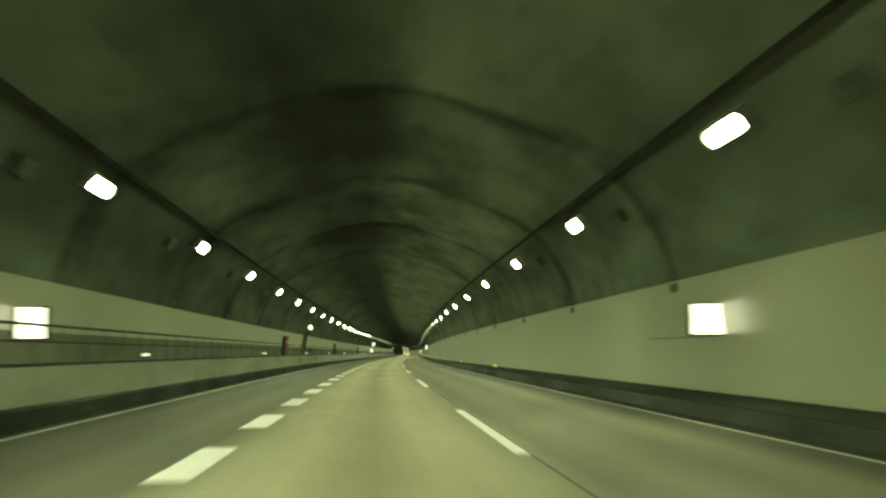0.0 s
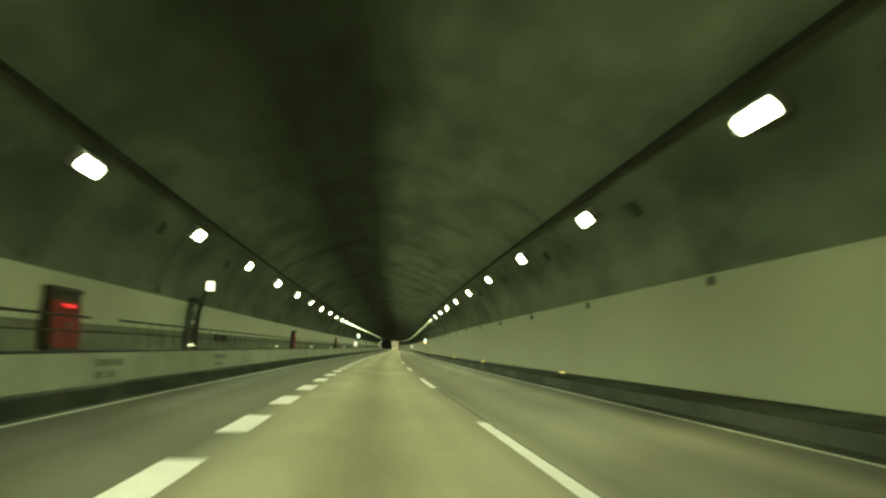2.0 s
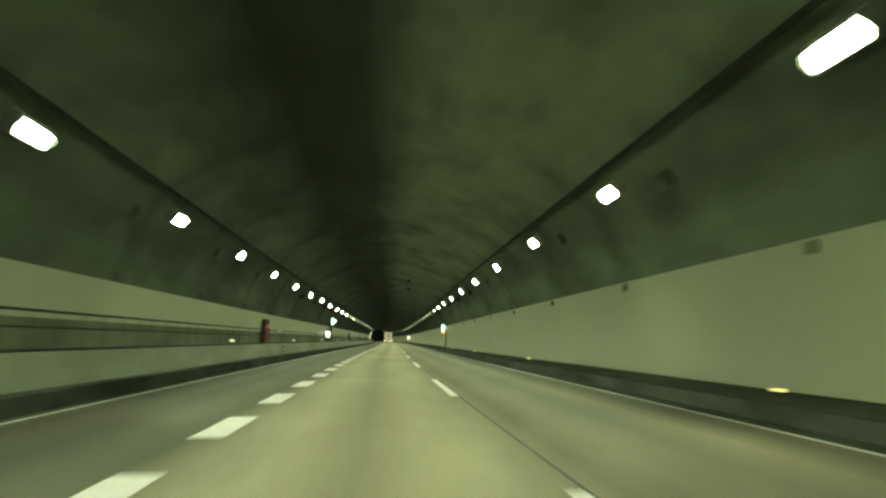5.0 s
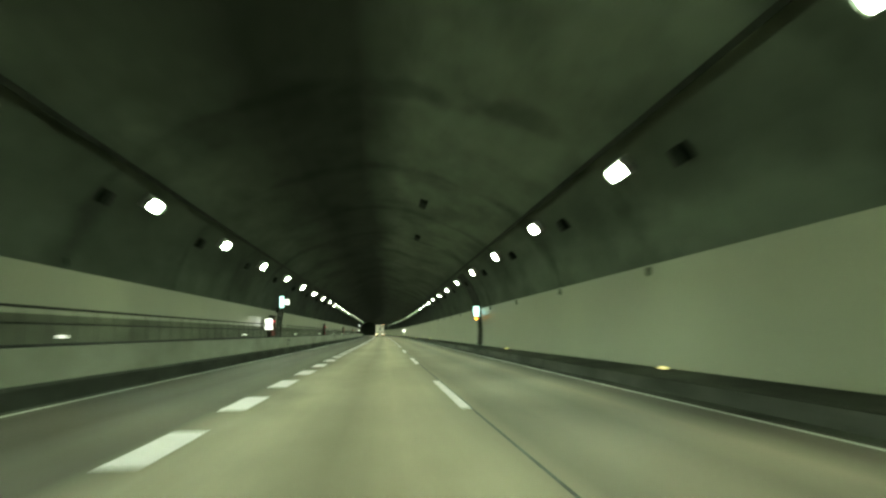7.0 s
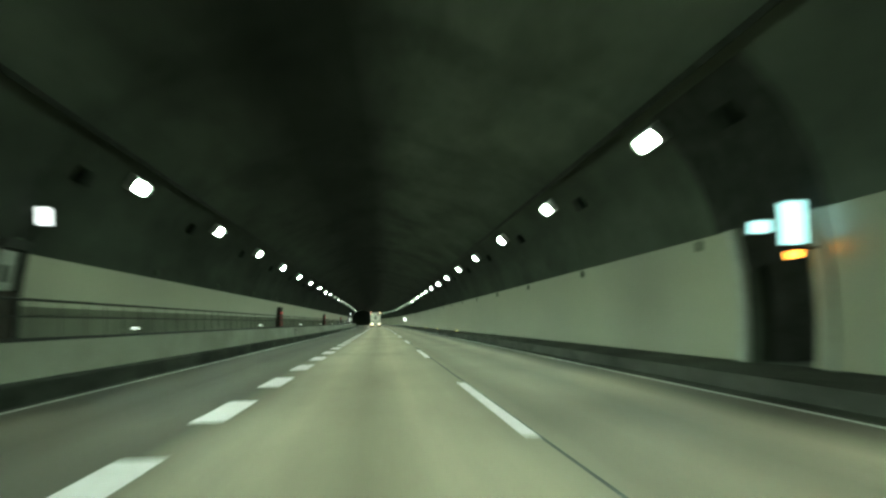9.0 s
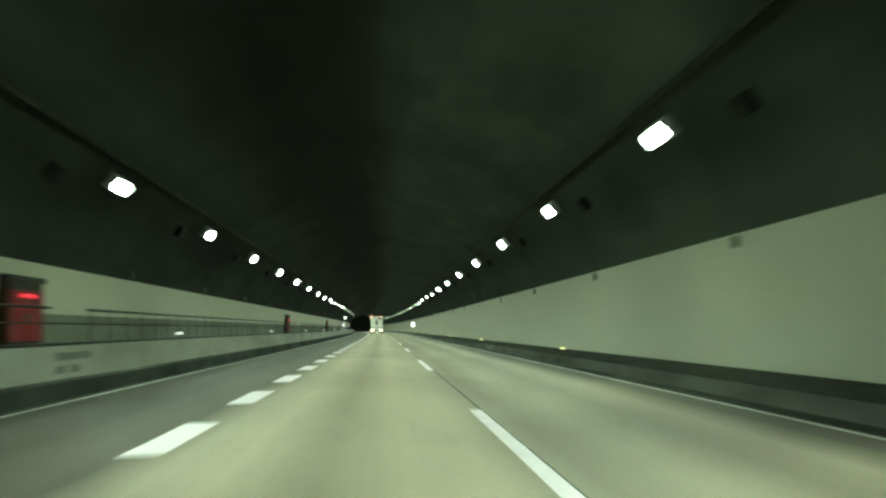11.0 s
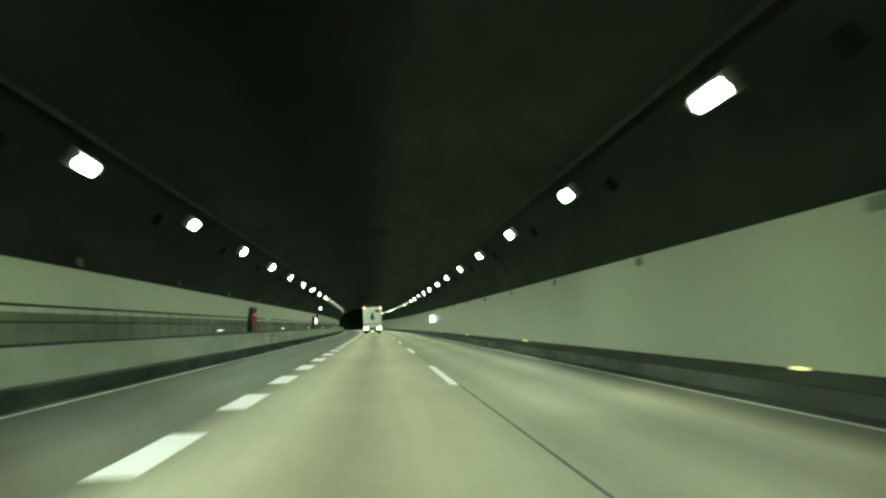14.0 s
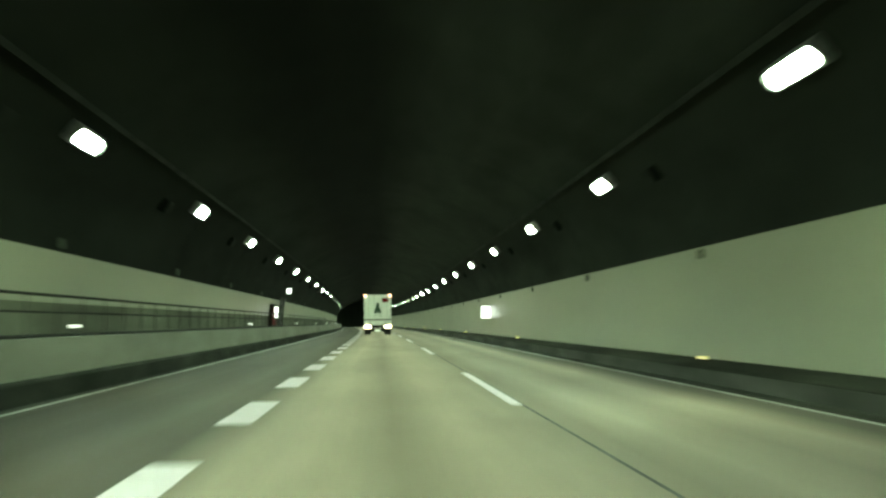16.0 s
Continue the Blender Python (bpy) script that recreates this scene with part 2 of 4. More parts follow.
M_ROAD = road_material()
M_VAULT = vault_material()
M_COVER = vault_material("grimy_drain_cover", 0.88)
# covers from 55 m on have the plain vault tone
M_COVER_FAR = vault_material("vault_toned_drain_cover", 1.0)
M_PANEL = surface("wall_panel_enamel", (0.253, 0.246, 0.172), (0.303, 0.294, 0.21), 0.35, 0.31, 0.012, vary=0.03, grain=30, stretch=(1, 0.3, 1), spec=0.9, coord="Place", gloss=0.005)
M_PALE = surface("pale_painted_concrete", (0.205, 0.205, 0.165), (0.31, 0.308, 0.25), 0.7, 0.65, 0.12, stretch=(1, 0.3, 1))
M_PLINTH = surface("dirty_dark_kerb", (0.016, 0.018, 0.014), (0.045, 0.047, 0.038), 1.1, 0.85, 0.3, stretch=(1, 0.3, 1), spec=0.1)
M_FACE = surface("scuffed_kerb_face", (0.045, 0.045, 0.04), (0.135, 0.133, 0.122), 0.8, 0.8, 0.25, stretch=(1, 0.3, 1), spec=0.1)
M_KERB = surface("grey_kerb_concrete", (0.045, 0.05, 0.043), (0.15, 0.155, 0.14), 0.8, 0.8, 0.25, stretch=(1, 0.3, 1), spec=0.15)
M_BASE = surface("darker_grey_base", (0.08, 0.082, 0.058), (0.14, 0.142, 0.10), 0.6, 0.75, 0.25, stretch=(1, 0.3, 1))
M_DUST = surface("dusty_ledge", (0.012, 0.013, 0.009), (0.036, 0.037, 0.028), 1.0, 0.95, 0.3, stretch=(1, 0.4, 1), spec=0.08)
M_PAINT = surface("worn_white_road_paint", (0.78, 0.66, 0.74), (0.98, 0.85, 0.97), 2.4, 0.55, 0.2, grain=35)
M_EDGE = surface("grimy_edge_paint", (0.30, 0.29, 0.29), (0.50, 0.475, 0.48), 2.0, 0.6, 0.2, grain=35, stretch=(1, 0.3, 1))
M_SEAL = surface("bitumen_joint_seal", (0.012, 0.012, 0.011), (0.03, 0.03, 0.027), 2.0, 0.6, 0.2)
M_STEEL = surface("dull_galvanised_steel", (0.06, 0.063, 0.058), (0.13, 0.135, 0.125), 4.0, 0.5, 0.08, metal=0.6)
M_RAIL = surface("dark_painted_rail", (0.006, 0.007, 0.005), (0.018, 0.019, 0.015), 6.0, 0.7, 0.05, spec=0.12)
M_TRAY = surface("matt_black_tray", (0.014, 0.016, 0.013), (0.032, 0.035, 0.029), 3.0, 0.9, 0.1, spec=0.08)
M_BOX = surface("grimy_junction_box", (0.06, 0.072, 0.055), (0.115, 0.132, 0.102), 2.5, 0.8, 0.2, spec=0.1)
# much darker tone for the boxes further in
M_BOX_DARK = surface("darker_junction_box", (0.006, 0.008, 0.006), (0.015, 0.018, 0.013), 2.5, 0.85, 0.2, spec=0.08)
M_POST = surface("dull_grey_post", (0.12, 0.123, 0.10), (0.19, 0.192, 0.158), 5.0, 0.6, 0.08, spec=0.15)
M_DARK = surface("black_painted_metal", (0.012, 0.013, 0.011), (0.03, 0.032, 0.027), 5.0, 0.65, 0.05, spec=0.1)
M_HOUSING = surface("grey_lamp_housing", (0.10, 0.10, 0.095), (0.20, 0.20, 0.19), 5.0, 0.5, 0.05, metal=0.3)
M_RED = surface("red_enamel", (0.14, 0.004, 0.006), (0.21, 0.008, 0.011), 3.0, 0.55, 0.05, spec=0.06)
M_BROWN = surface("dark_brown_cabinet", (0.016, 0.013, 0.009), (0.034, 0.027, 0.019), 3.0, 0.65, 0.05, spec=0.08)
M_CREAM = surface("pale_grey_cabinet", (0.26, 0.27, 0.25), (0.38, 0.39, 0.36), 3.0, 0.45, 0.05)
M_MARK = surface("faded_stencil_paint", (0.075, 0.08, 0.062), (0.14, 0.146, 0.118), 5.0, 0.7, 0.1)
M_TRUCK = surface("white_truck_body", (0.72, 0.72, 0.68), (0.85, 0.85, 0.81), 1.2, 0.35, 0.03, spec=0.5)
M_CHASSIS = surface("grimy_chassis", (0.02, 0.02, 0.018), (0.05, 0.05, 0.045), 4.0, 0.7, 0.2)
M_RUBBER = surface("tyre_rubber", (0.012, 0.012, 0.012), (0.03, 0.03, 0.03), 8.0, 0.85, 0.3)
M_EMBLEM = surface("dark_green_emblem", (0.02, 0.05, 0.03), (0.04, 0.08, 0.05), 4.0, 0.45, 0.03)
M_LAMP = glowing("lamp_glass", LAMP_TINT, LAMP_GLOW)
M_SIGN = glowing("lit_sign_face", (0.95, 1.0, 0.90), 2.4)
M_EXIT = glowing("lit_exit_face", (0.56, 1.0, 0.90), 2.5)
M_REDLED = glowing("red_indicator", (1.0, 0.02, 0.05), 1.3)
M_AMBER = glowing("amber_beacon", (1.0, 0.36, 0.04), 7.0)
# reflector lenses emit weakly in place of the headlight light they send back
M_WHITE_REFL = glowing("white_reflector_glow", (0.95, 1.0, 0.85), 1.4)
M_YELLOW_REFL = glowing("yellow_reflector_glow", (1.0, 0.91, 0.36), 1.8)
M_TAIL = glowing("tail_lamp", (1.0, 0.84, 0.55), 7.0)
M_PLATE = glowing("lit_number_plate", (0.9, 1.0, 0.8), 0.8)
M_MARKER = glowing("marker_lamp", (1.0, 0.5, 0.3), 9.0)


# ---- building helpers ----
def done(name, bm, material, smooth=False):
    me = bpy.data.meshes.new(name)
    bm.to_mesh(me)
    bm.free()
    for mt in (material if isinstance(material, (list, tuple)) else [material]):
        me.materials.append(mt)
    if smooth:
        for f in me.polygons:
            f.use_smooth = True
    return me


def part(name, bm, material, parent, label="", smooth=False):
    ob = new(name, done(name, bm, material, smooth))
    ob.parent = parent
    return tagged(ob, label)


def piece(name, mesh, parent, m):
    ob = new(name, mesh)
    ob.parent = parent
    ob.matrix_basis = m
    return ob


def thing(name, m, label, category, group="", kind=""):
    ob = new(name)
    ob.matrix_basis = m
    ob.empty_display_size = 0.2
    return tagged(ob, label, category, group, kind)


def box(bm, x0, x1, y0, y1, z0, z1, bevel=0.0, turn=None):
    r = bmesh.ops.create_cube(bm, size=1.0)
    vs = r["verts"]
    for v in vs:
        v.co = Vector(((x0 + x1) / 2 + v.co.x * (x1 - x0), (y0 + y1) / 2 + v.co.y * (y1 - y0), (z0 + z1) / 2 + v.co.z * (z1 - z0)))
    if turn is not None:
        for v in vs:
            v.co = turn @ v.co
    if bevel:
        es = {e for v in vs for e in v.link_edges}
        bmesh.ops.bevel(bm, geom=list(es), offset=bevel, segments=2, affect="EDGES", profile=0.6)
    return bm


def rod(bm, p, q, r, n=10, r2=None):
    p, q = Vector(p), Vector(q)
    d = q - p
    m = Matrix.Translation((p + q) / 2) @ d.to_track_quat("Z", "Y").to_matrix().to_4x4()
    bmesh.ops.create_cone(bm, cap_ends=True, segments=n, radius1=r, radius2=r if r2 is None else r2, depth=d.length, matrix=m)
    return bm


def disc(bm, centre, axis, r, depth, n=28, bevel=0.0):
    c, a = Vector(centre), Vector(axis).normalized()
    m = Matrix.Translation(c) @ a.to_track_quat("Z", "Y").to_matrix().to_4x4()
    res = bmesh.ops.create_cone(bm, cap_ends=True, segments=n, radius1=r, radius2=r, depth=depth, matrix=m)
    if bevel:
        es = [e for e in {e for v in res["verts"] for e in v.link_edges} if len(e.link_faces) == 2 and any(len(f.verts) > 4 for f in e.link_faces)]
        bmesh.ops.bevel(bm, geom=es, offset=bevel, segments=2, affect="EDGES")
    return bm


def B():
    return bmesh.new()


def sweep(name, profile, material, stations, label, category, smooth=False, closed=False, kind="structure"):
    """Carries a cross-section (x, z pairs) along the road. UV: metres along the profile (x where flat) and along the road."""
    bm = B()
    uv = bm.loops.layers.uv.new("UVMap")
    run = [0.0]
    for (a, b_) in zip(profile, profile[1:]):
        run.append(run[-1] + math.dist(a, b_))
    flat = abs(profile[0][1]) < 0.05 and abs(profile[-1][1]) < 0.05
    us = [p[0] for p in profile] if flat else run
    rows = [[bm.verts.new(at(s, x, z)) for x, z in profile] for s in stations]
    n = len(profile)
    for i in range(len(rows) - 1):
        for j in range(n if closed else n - 1):
            k = (j + 1) % n
            f = bm.faces.new((rows[i][j], rows[i][k], rows[i + 1][k], rows[i + 1][j]))
            vals = ((us[j], stations[i]), (us[k], stations[i]), (us[k], stations[i + 1]), (us[j], stations[i + 1]))
            for lp, v in zip(f.loops, vals):
                lp[uv].uv = v
    if closed:
        bm.faces.new(list(reversed(rows[0])))
        bm.faces.new(rows[-1])
        bmesh.ops.recalc_face_normals(bm, faces=bm.faces)
    ob = new(name, done(name, bm, material, smooth))
    return tagged(ob, label, category, kind=kind)


def arc(z, r=RAD, side=1):
    """x at which the vault of radius r stands at height z."""
    return MID + side * math.sqrt(r * r - (z - HUB) ** 2)


STATIONS = [S0 + 5.0 * i for i in range(int((S1 - S0) / 5.0) + 1)]

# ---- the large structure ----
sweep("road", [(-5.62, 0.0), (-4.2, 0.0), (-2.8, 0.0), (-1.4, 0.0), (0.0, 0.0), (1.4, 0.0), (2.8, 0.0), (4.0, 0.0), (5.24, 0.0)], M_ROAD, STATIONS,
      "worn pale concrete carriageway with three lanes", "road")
sweep("ground", [(5.24, -0.02), (5.24, -0.5), (-5.62, -0.5), (-5.62, -0.02)], M_KERB, STATIONS, "concrete bed under the carriageway", "ground", closed=True)


def build_vault():
    """One lining of cast rings with open joints between them, and a rectangular gap for the exit."""
    lo, hi = math.asin((LEDGE - HUB) / RAD), math.asin((PANEL_TOP - HUB) / RAD)
    side = [lo + (hi - lo) * i / 8 for i in range(9)]
    angles = [lo - 0.07] + side + [hi + (math.pi - 2 * hi) * i / 40 for i in range(1, 40)] + [math.pi - v for v in reversed(side)] + [math.pi - lo + 0.07]
    stations = []
    k = 0
    while RING0 + RING * k < S1:
        s = RING0 + RING * k
        stations += [(s - 0.16, 0.0), (s + 0.16, 0.0), (s - 0.024, 0.0), (s - 0.02, 0.018), (s + 0.02, 0.018), (s + 0.024, 0.0)] + [(s + RING * f, 0.0) for f in (0.25, 0.5, 0.75)]
        k += 1
    stations = [x for x in stations if abs(x[0] - EXIT0) > 0.2 and abs(x[0] - EXIT1) > 0.2] + [(EXIT0, 0.0), (EXIT1, 0.0)]
    stations.sort()
    bm = B()
    uv = bm.loops.layers.uv.new("UVMap")
    rows = [[bm.verts.new(at(s, MID + (vault_radius(a) + d) * math.cos(a), HUB + (vault_radius(a) + d) * math.sin(a))) for a in angles] for s, d in stations]
    for i in range(len(rows) - 1):
        s_a, s_b = stations[i][0], stations[i + 1][0]
        for j in range(len(angles) - 1):
            if EXIT0 <= s_a and s_b <= EXIT1 and 1 <= j < 9:
                continue
            f = bm.faces.new((rows[i][j], rows[i + 1][j], rows[i + 1][j + 1], rows[i][j + 1]))
            for lp, v in zip(f.loops, ((angles[j], s_a), (angles[j], s_b), (angles[j + 1], s_b), (angles[j + 1], s_a))):
                lp[uv].uv = (v[0] * RAD, v[1])
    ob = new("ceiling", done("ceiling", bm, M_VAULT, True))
    mod = ob.modifiers.new("thickness", "SOLIDIFY")
    mod.thickness, mod.offset = 0.4, 1.0
    return tagged(ob, "sooty cast concrete tunnel vault with ring joints", "ceiling", kind="structure")


build_vault()

# left side: dark plinth, pale walkway wall, walkway
sweep("kerb_left", [(-5.60, -0.02), (-5.615, 0.30), (-5.64, 0.335), (-5.76, 0.35), (-5.76, -0.02)], M_PLINTH, STATIONS, "dirty dark concrete plinth along the walkway wall", "kerb", closed=True)
sweep("walkway", [(-5.762, -0.02), (-5.765, 0.945), (-5.772, WALK), (-7.05, WALK), (-7.05, -0.02)], M_PALE, STATIONS, "raised pale concrete inspection walkway", "walkway", closed=True)
sweep("walkway_floor", [(-5.80, WALK + 0.004), (-6.4, WALK + 0.004), (-6.98, WALK + 0.004)], M_KERB, STATIONS, "grimy concrete walkway floor", "walkway floor")
# lower left wall as a strip darker than the panels above it
sweep("wall_base", [(arc(z, RAD - 0.012, -1), z) for z in (WALK + 0.008, 1.12, 1.28, 1.44, 1.597)], M_BASE, STATIONS, "darker grey wall base behind the railing", "wall")
# right side: kerb with a dusty ledge behind it
sweep("kerb_right", [(5.20, -0.02), (5.212, 0.235), (5.218, 0.24), (5.28, 0.24), (5.28, -0.02)], M_FACE, STATIONS, "grey concrete kerb along the carriageway", "kerb", closed=True)
sweep("ledge", [(5.282, -0.02), (5.282, 0.2425), (5.214, 0.2425), (5.214, 0.254), (5.222, 0.26), (6.30, LEDGE + 0.01), (6.30, -0.02)], M_DUST, STATIONS, "dust-covered concrete ledge behind the kerb", "ledge", closed=True)
sweep("gutter_right", [(4.84, 0.004), (5.20, 0.004)], M_DUST, STATIONS, "dark drainage gutter beside the kerb", "gutter")
sweep("gutter_left", [(-5.60, 0.004), (-5.46, 0.004)], M_PLINTH, STATIONS, "dark drainage gutter beside the plinth", "gutter")

# ends of the built stretch
for nm, s in (("wall_south", S0 + 0.5), ("wall_north", S1 - 1.0)):
    bm = B()
    box(bm, -8.0, 8.0, -0.2, 0.2, -0.5, 8.2)
    ob = new(nm, done(nm, bm, M_VAULT))
    ob.matrix_basis = here(s)
    tagged(ob, "plain dark concrete wall closing the tunnel", "wall", kind="structure")

# painted edge lines and the joint seal
sweep("edge_line_left", [(LEFT_EDGE - 0.05, 0.008), (LEFT_EDGE + 0.05, 0.008)], M_EDGE, STATIONS, "worn white painted edge line", "road marking")
sweep("edge_line_right", [(RIGHT_EDGE - 0.04, 0.008), (RIGHT_EDGE + 0.04, 0.008)], M_EDGE, STATIONS, "worn white painted edge line", "road marking")
sweep("joint_seal", [(RIGHT_LINE + 0.062, 0.006), (RIGHT_LINE + 0.102, 0.006)], M_SEAL, STATIONS, "dark bitumen joint between two paved lanes", "road joint")


def dash_mesh(name, width, length):
    """A paint stripe with slightly ragged edges."""
    rng = random.Random(7)
    bm = B()
    n = 12
    rows = []
    for i in range(n + 1):
        y = length * i / n
        w0, w1 = [width / 2 * (1 + rng.uniform(-0.035, 0.02)) for _ in (0, 1)]
        rows.append((bm.verts.new((-w0, y, 0.009)), bm.verts.new((w1, y, 0.009))))
    for (a, b_), (c, d) in zip(rows, rows[1:]):
        bm.faces.new((a, b_, d, c))
    return done(name, bm, M_PAINT)


lane_left = thing("lane_line_left", Matrix(), "broad white dashed line, short dashes", "road marking", kind="structure")
lane_right = thing("lane_line_right", Matrix(), "narrow white dashed lane line, long dashes", "road marking", kind="structure")
wide, narrow = dash_mesh("dash", 0.42, 3.0), dash_mesh("dash", 0.16, 8.0)
for k in range(-6, 106):
    s = 12.046 + 6.0 * k
    piece("dash", wide, lane_left, here(s, LEFT_LINE))
for k in range(-3, 32):
    s = 13.826 + 20.0 * k
    piece("dash", narrow, lane_right, here(s, RIGHT_LINE))

# cable trays above the lamps, both sides
for side, nm in ((-1, "cable_tray_left"), (1, "cable_tray_right")):
    a = math.radians(36.5)
    prof = []
    for dr, da in ((-0.21, -0.0085), (-0.21, 0.0085), (-0.13, 0.0085), (-0.13, -0.0085)):
        r = vault_radius(a) + dr
        prof.append((MID + side * r * math.cos(a + da), HUB + r * math.sin(a + da)))
    sweep(nm, prof, M_TRAY, STATIONS, "dark steel cable tray along the vault", "cable tray", closed=True)
    arms = thing("tray_hangers_left" if side < 0 else "tray_hangers_right", Matrix(), "dark steel hangers carrying the cable tray", "bracket", kind="structure")
    bm = B()
    r = vault_radius(a)
    rod(bm, (side * (r - 0.2) * math.cos(a), 0, (r - 0.2) * math.sin(a)), (side * (r + 0.02) * math.cos(a), 0, (r + 0.02) * math.sin(a)), 0.025, 8)
    hanger = done("hanger", bm, M_DARK)
    for k in range(0, 100):
        piece("hanger", hanger, arms, here(-20 + 5.4 * k, MID, HUB))


# ---- tunnel lamps ----
def lamp_at(side):
    """Bevelled housing tilted towards the road, glass front, two brackets and a conduit running down to the wall panels."""
    x = 5.01 if side > 0 else -5.74
    th = thing("tunnel_lamp", here(LAMP_R if side > 0 else LAMP_L, x, 4.45), "lit white tunnel lamp in a grey housing on the vault", "lamp", "lamps along the vault")
    tilt = Matrix.Rotation(radians(52) * side, 4, "Y")
    bm = B()
    box(bm, -0.2, 0.2, -0.68, 0.68, 0.0, 0.15, 0.03, tilt)
    part("housing", bm, M_HOUSING, th)
    # added visor, deep on its upper side and at its ends, keeps light off the crown and dims far lamps
    bm = B()
    loops = []
    for grow, low_ in ((0.012, True), (0.028, True), (0.028, False), (0.012, False)):
        ring_ = []
        for cx, cy, a0 in ((0.005, 0.45, 0), (-0.005, 0.45, 90), (-0.005, -0.45, 180), (0.005, -0.45, 270)):
            for i in range(7):
                a = radians(a0 + 15 * i)
                u, v = cx + (0.146 + grow) * math.cos(a), cy + (0.146 + grow) * math.sin(a)
                w = min(1.0, max(0.0, (0.1 - u * side) / 0.24))
                ends = min(1.0, max(0.0, (abs(v) - 0.45) / 0.1))
                ring_.append(bm.verts.new(tilt @ Vector((u, v, -(0.03 + 0.085 * w * w * (3 - 2 * w) * (1.0 if abs(v) < 0.47 else 0.25) + 0.026 * ends) if low_ else 0.01))))
        loops.append(ring_)
    for u, w in zip(loops, loops[1:] + loops[:1]):
        for i in range(28):
            j = (i + 1) % 28
            bm.faces.new((u[i], u[j], w[j], w[i]))
    bmesh.ops.recalc_face_normals(bm, faces=bm.faces)
    part("visor", bm, M_DARK, th, "added black visor that shapes the light round the glass")
    bm = B()
    rim = []
    for cx, cy, a0 in ((0.005, 0.45, 0), (-0.005, 0.45, 90), (-0.005, -0.45, 180), (0.005, -0.45, 270)):
        rim += [(cx + 0.146 * math.cos(radians(a0 + 15 * i)), cy + 0.146 * math.sin(radians(a0 + 15 * i))) for i in range(7)]
    low = [bm.verts.new(tilt @ Vector((u, v, -0.014))) for u, v in rim]
    high = [bm.verts.new(tilt @ Vector((u, v, 0.01))) for u, v in rim]
    bm.faces.new(list(reversed(low)))
    bm.faces.new(high)
    for i in range(len(rim)):
        j = (i + 1) % len(rim)
        bm.faces.new((low[i], low[j], high[j], high[i]))
    part("glass", bm, M_LAMP, th, "glowing white lamp glass")
    for y in (-0.45, 0.45):
        bm = B()
        top = tilt @ Vector((0, y, 0.12))
        d = Vector((side * 5.375, 0, 3.32)).normalized()
        rod(bm, top, top + d * 0.2, 0.02, 8)
        part("bracket", bm, M_STEEL, th)
    return th


for side, first in ((-1, LAMP_L), (1, LAMP_R)):
    lamp = lamp_at(side)
    for k in range(-6, 54):
        if k == 0:
            continue
        copy_thing(lamp, here(first + LAMP_STEP * k, 5.01 if side > 0 else -5.74, 4.45))


# drain covers over the ring joints, with spouts hanging over the panels
def joint_cover(s):
    th = thing("drain_cover", here(s, MID, HUB), "grimy drain cover over a ring joint of the vault", "drain cover", "drain covers on the ring joints")
    bm = B()
    uv = bm.loops.layers.uv.new("UVMap")
    up = 0.009 if s < 55 else 0.002
    rows = []
    for i in range(41):
        a = math.radians(11.6 + (180 - 23.2) * i / 40)
        r = vault_radius(a)
        rows.append((a, [bm.verts.new(((r - d) * math.cos(a), y, (r - d) * math.sin(a))) for d, y in ((-0.01, -0.22), (up, -0.17), (up, 0.17), (-0.01, 0.22))]))
    for (a, u), (b_, w) in zip(rows, rows[1:]):
        for j in range(4):
            f = bm.faces.new((u[j], u[(j + 1) % 4], w[(j + 1) % 4], w[j]))
            for lp, q in zip(f.loops, (a, a, b_, b_)):
                lp[uv].uv = (q * RAD, s)
    bm.faces.new(rows[0][1])
    bm.faces.new(rows[-1][1])
    bmesh.ops.recalc_face_normals(bm, faces=bm.faces)
    part("cover", bm, M_COVER if s < 55 else M_COVER_FAR, th)
    for side in (-1, 1):
        a = math.radians(12.0 if side > 0 else 14.6)
        bm = B()
        x = side * (RAD - 0.06) * math.cos(a)
        z = (RAD - 0.06) * math.sin(a)
        box(bm, x - 0.035, x + 0.035, -0.09, 0.09, z - 0.13, z + 0.06, 0.02)
        part("spout", bm, M_BOX, th)


for k in range(4, 60):
    joint_cover(RING0 + RING * k)


# small dark junction boxes on the vault between lamps
def vault_box(side, metal):
    a = math.radians(28.5)
    th = thing("junction_box", here(LAMP_R + 4.0, MID, HUB), "small dark junction box fixed to the vault", "junction box", "boxes between the lamps")
    bm = B()
    turn = Matrix.Rotation(-side * a, 4, "Y")
    rv = vault_radius(a)
    r0, r1 = (rv - 0.16, rv + 0.01) if side > 0 else (-rv - 0.01, -rv + 0.16)
    box(bm, r0, r1, -0.3, 0.3, -0.17, 0.17, 0.02, turn)
    part("body", bm, metal, th)
    bm = B()
    f0, f1 = (rv - 0.175, rv - 0.155) if side > 0 else (-rv + 0.155, -rv + 0.175)
    box(bm, f0, f1, -0.26, 0.26, -0.13, 0.13, 0.006, turn)
    part("lid", bm, metal, th)
    return th


for side, first in ((-1, LAMP_L), (1, LAMP_R)):
    for k0, k1, metal in ((-2, 14, M_BOX), (14, 42, M_BOX_DARK)):
        jb = vault_box(side, metal)
        jb.matrix_basis = here(first + 7.6 + LAMP_STEP * k0, MID, HUB)
        for k in range(k0 + 1, k1):
            copy_thing(jb, here(first + 7.6 + LAMP_STEP * k, MID, HUB))


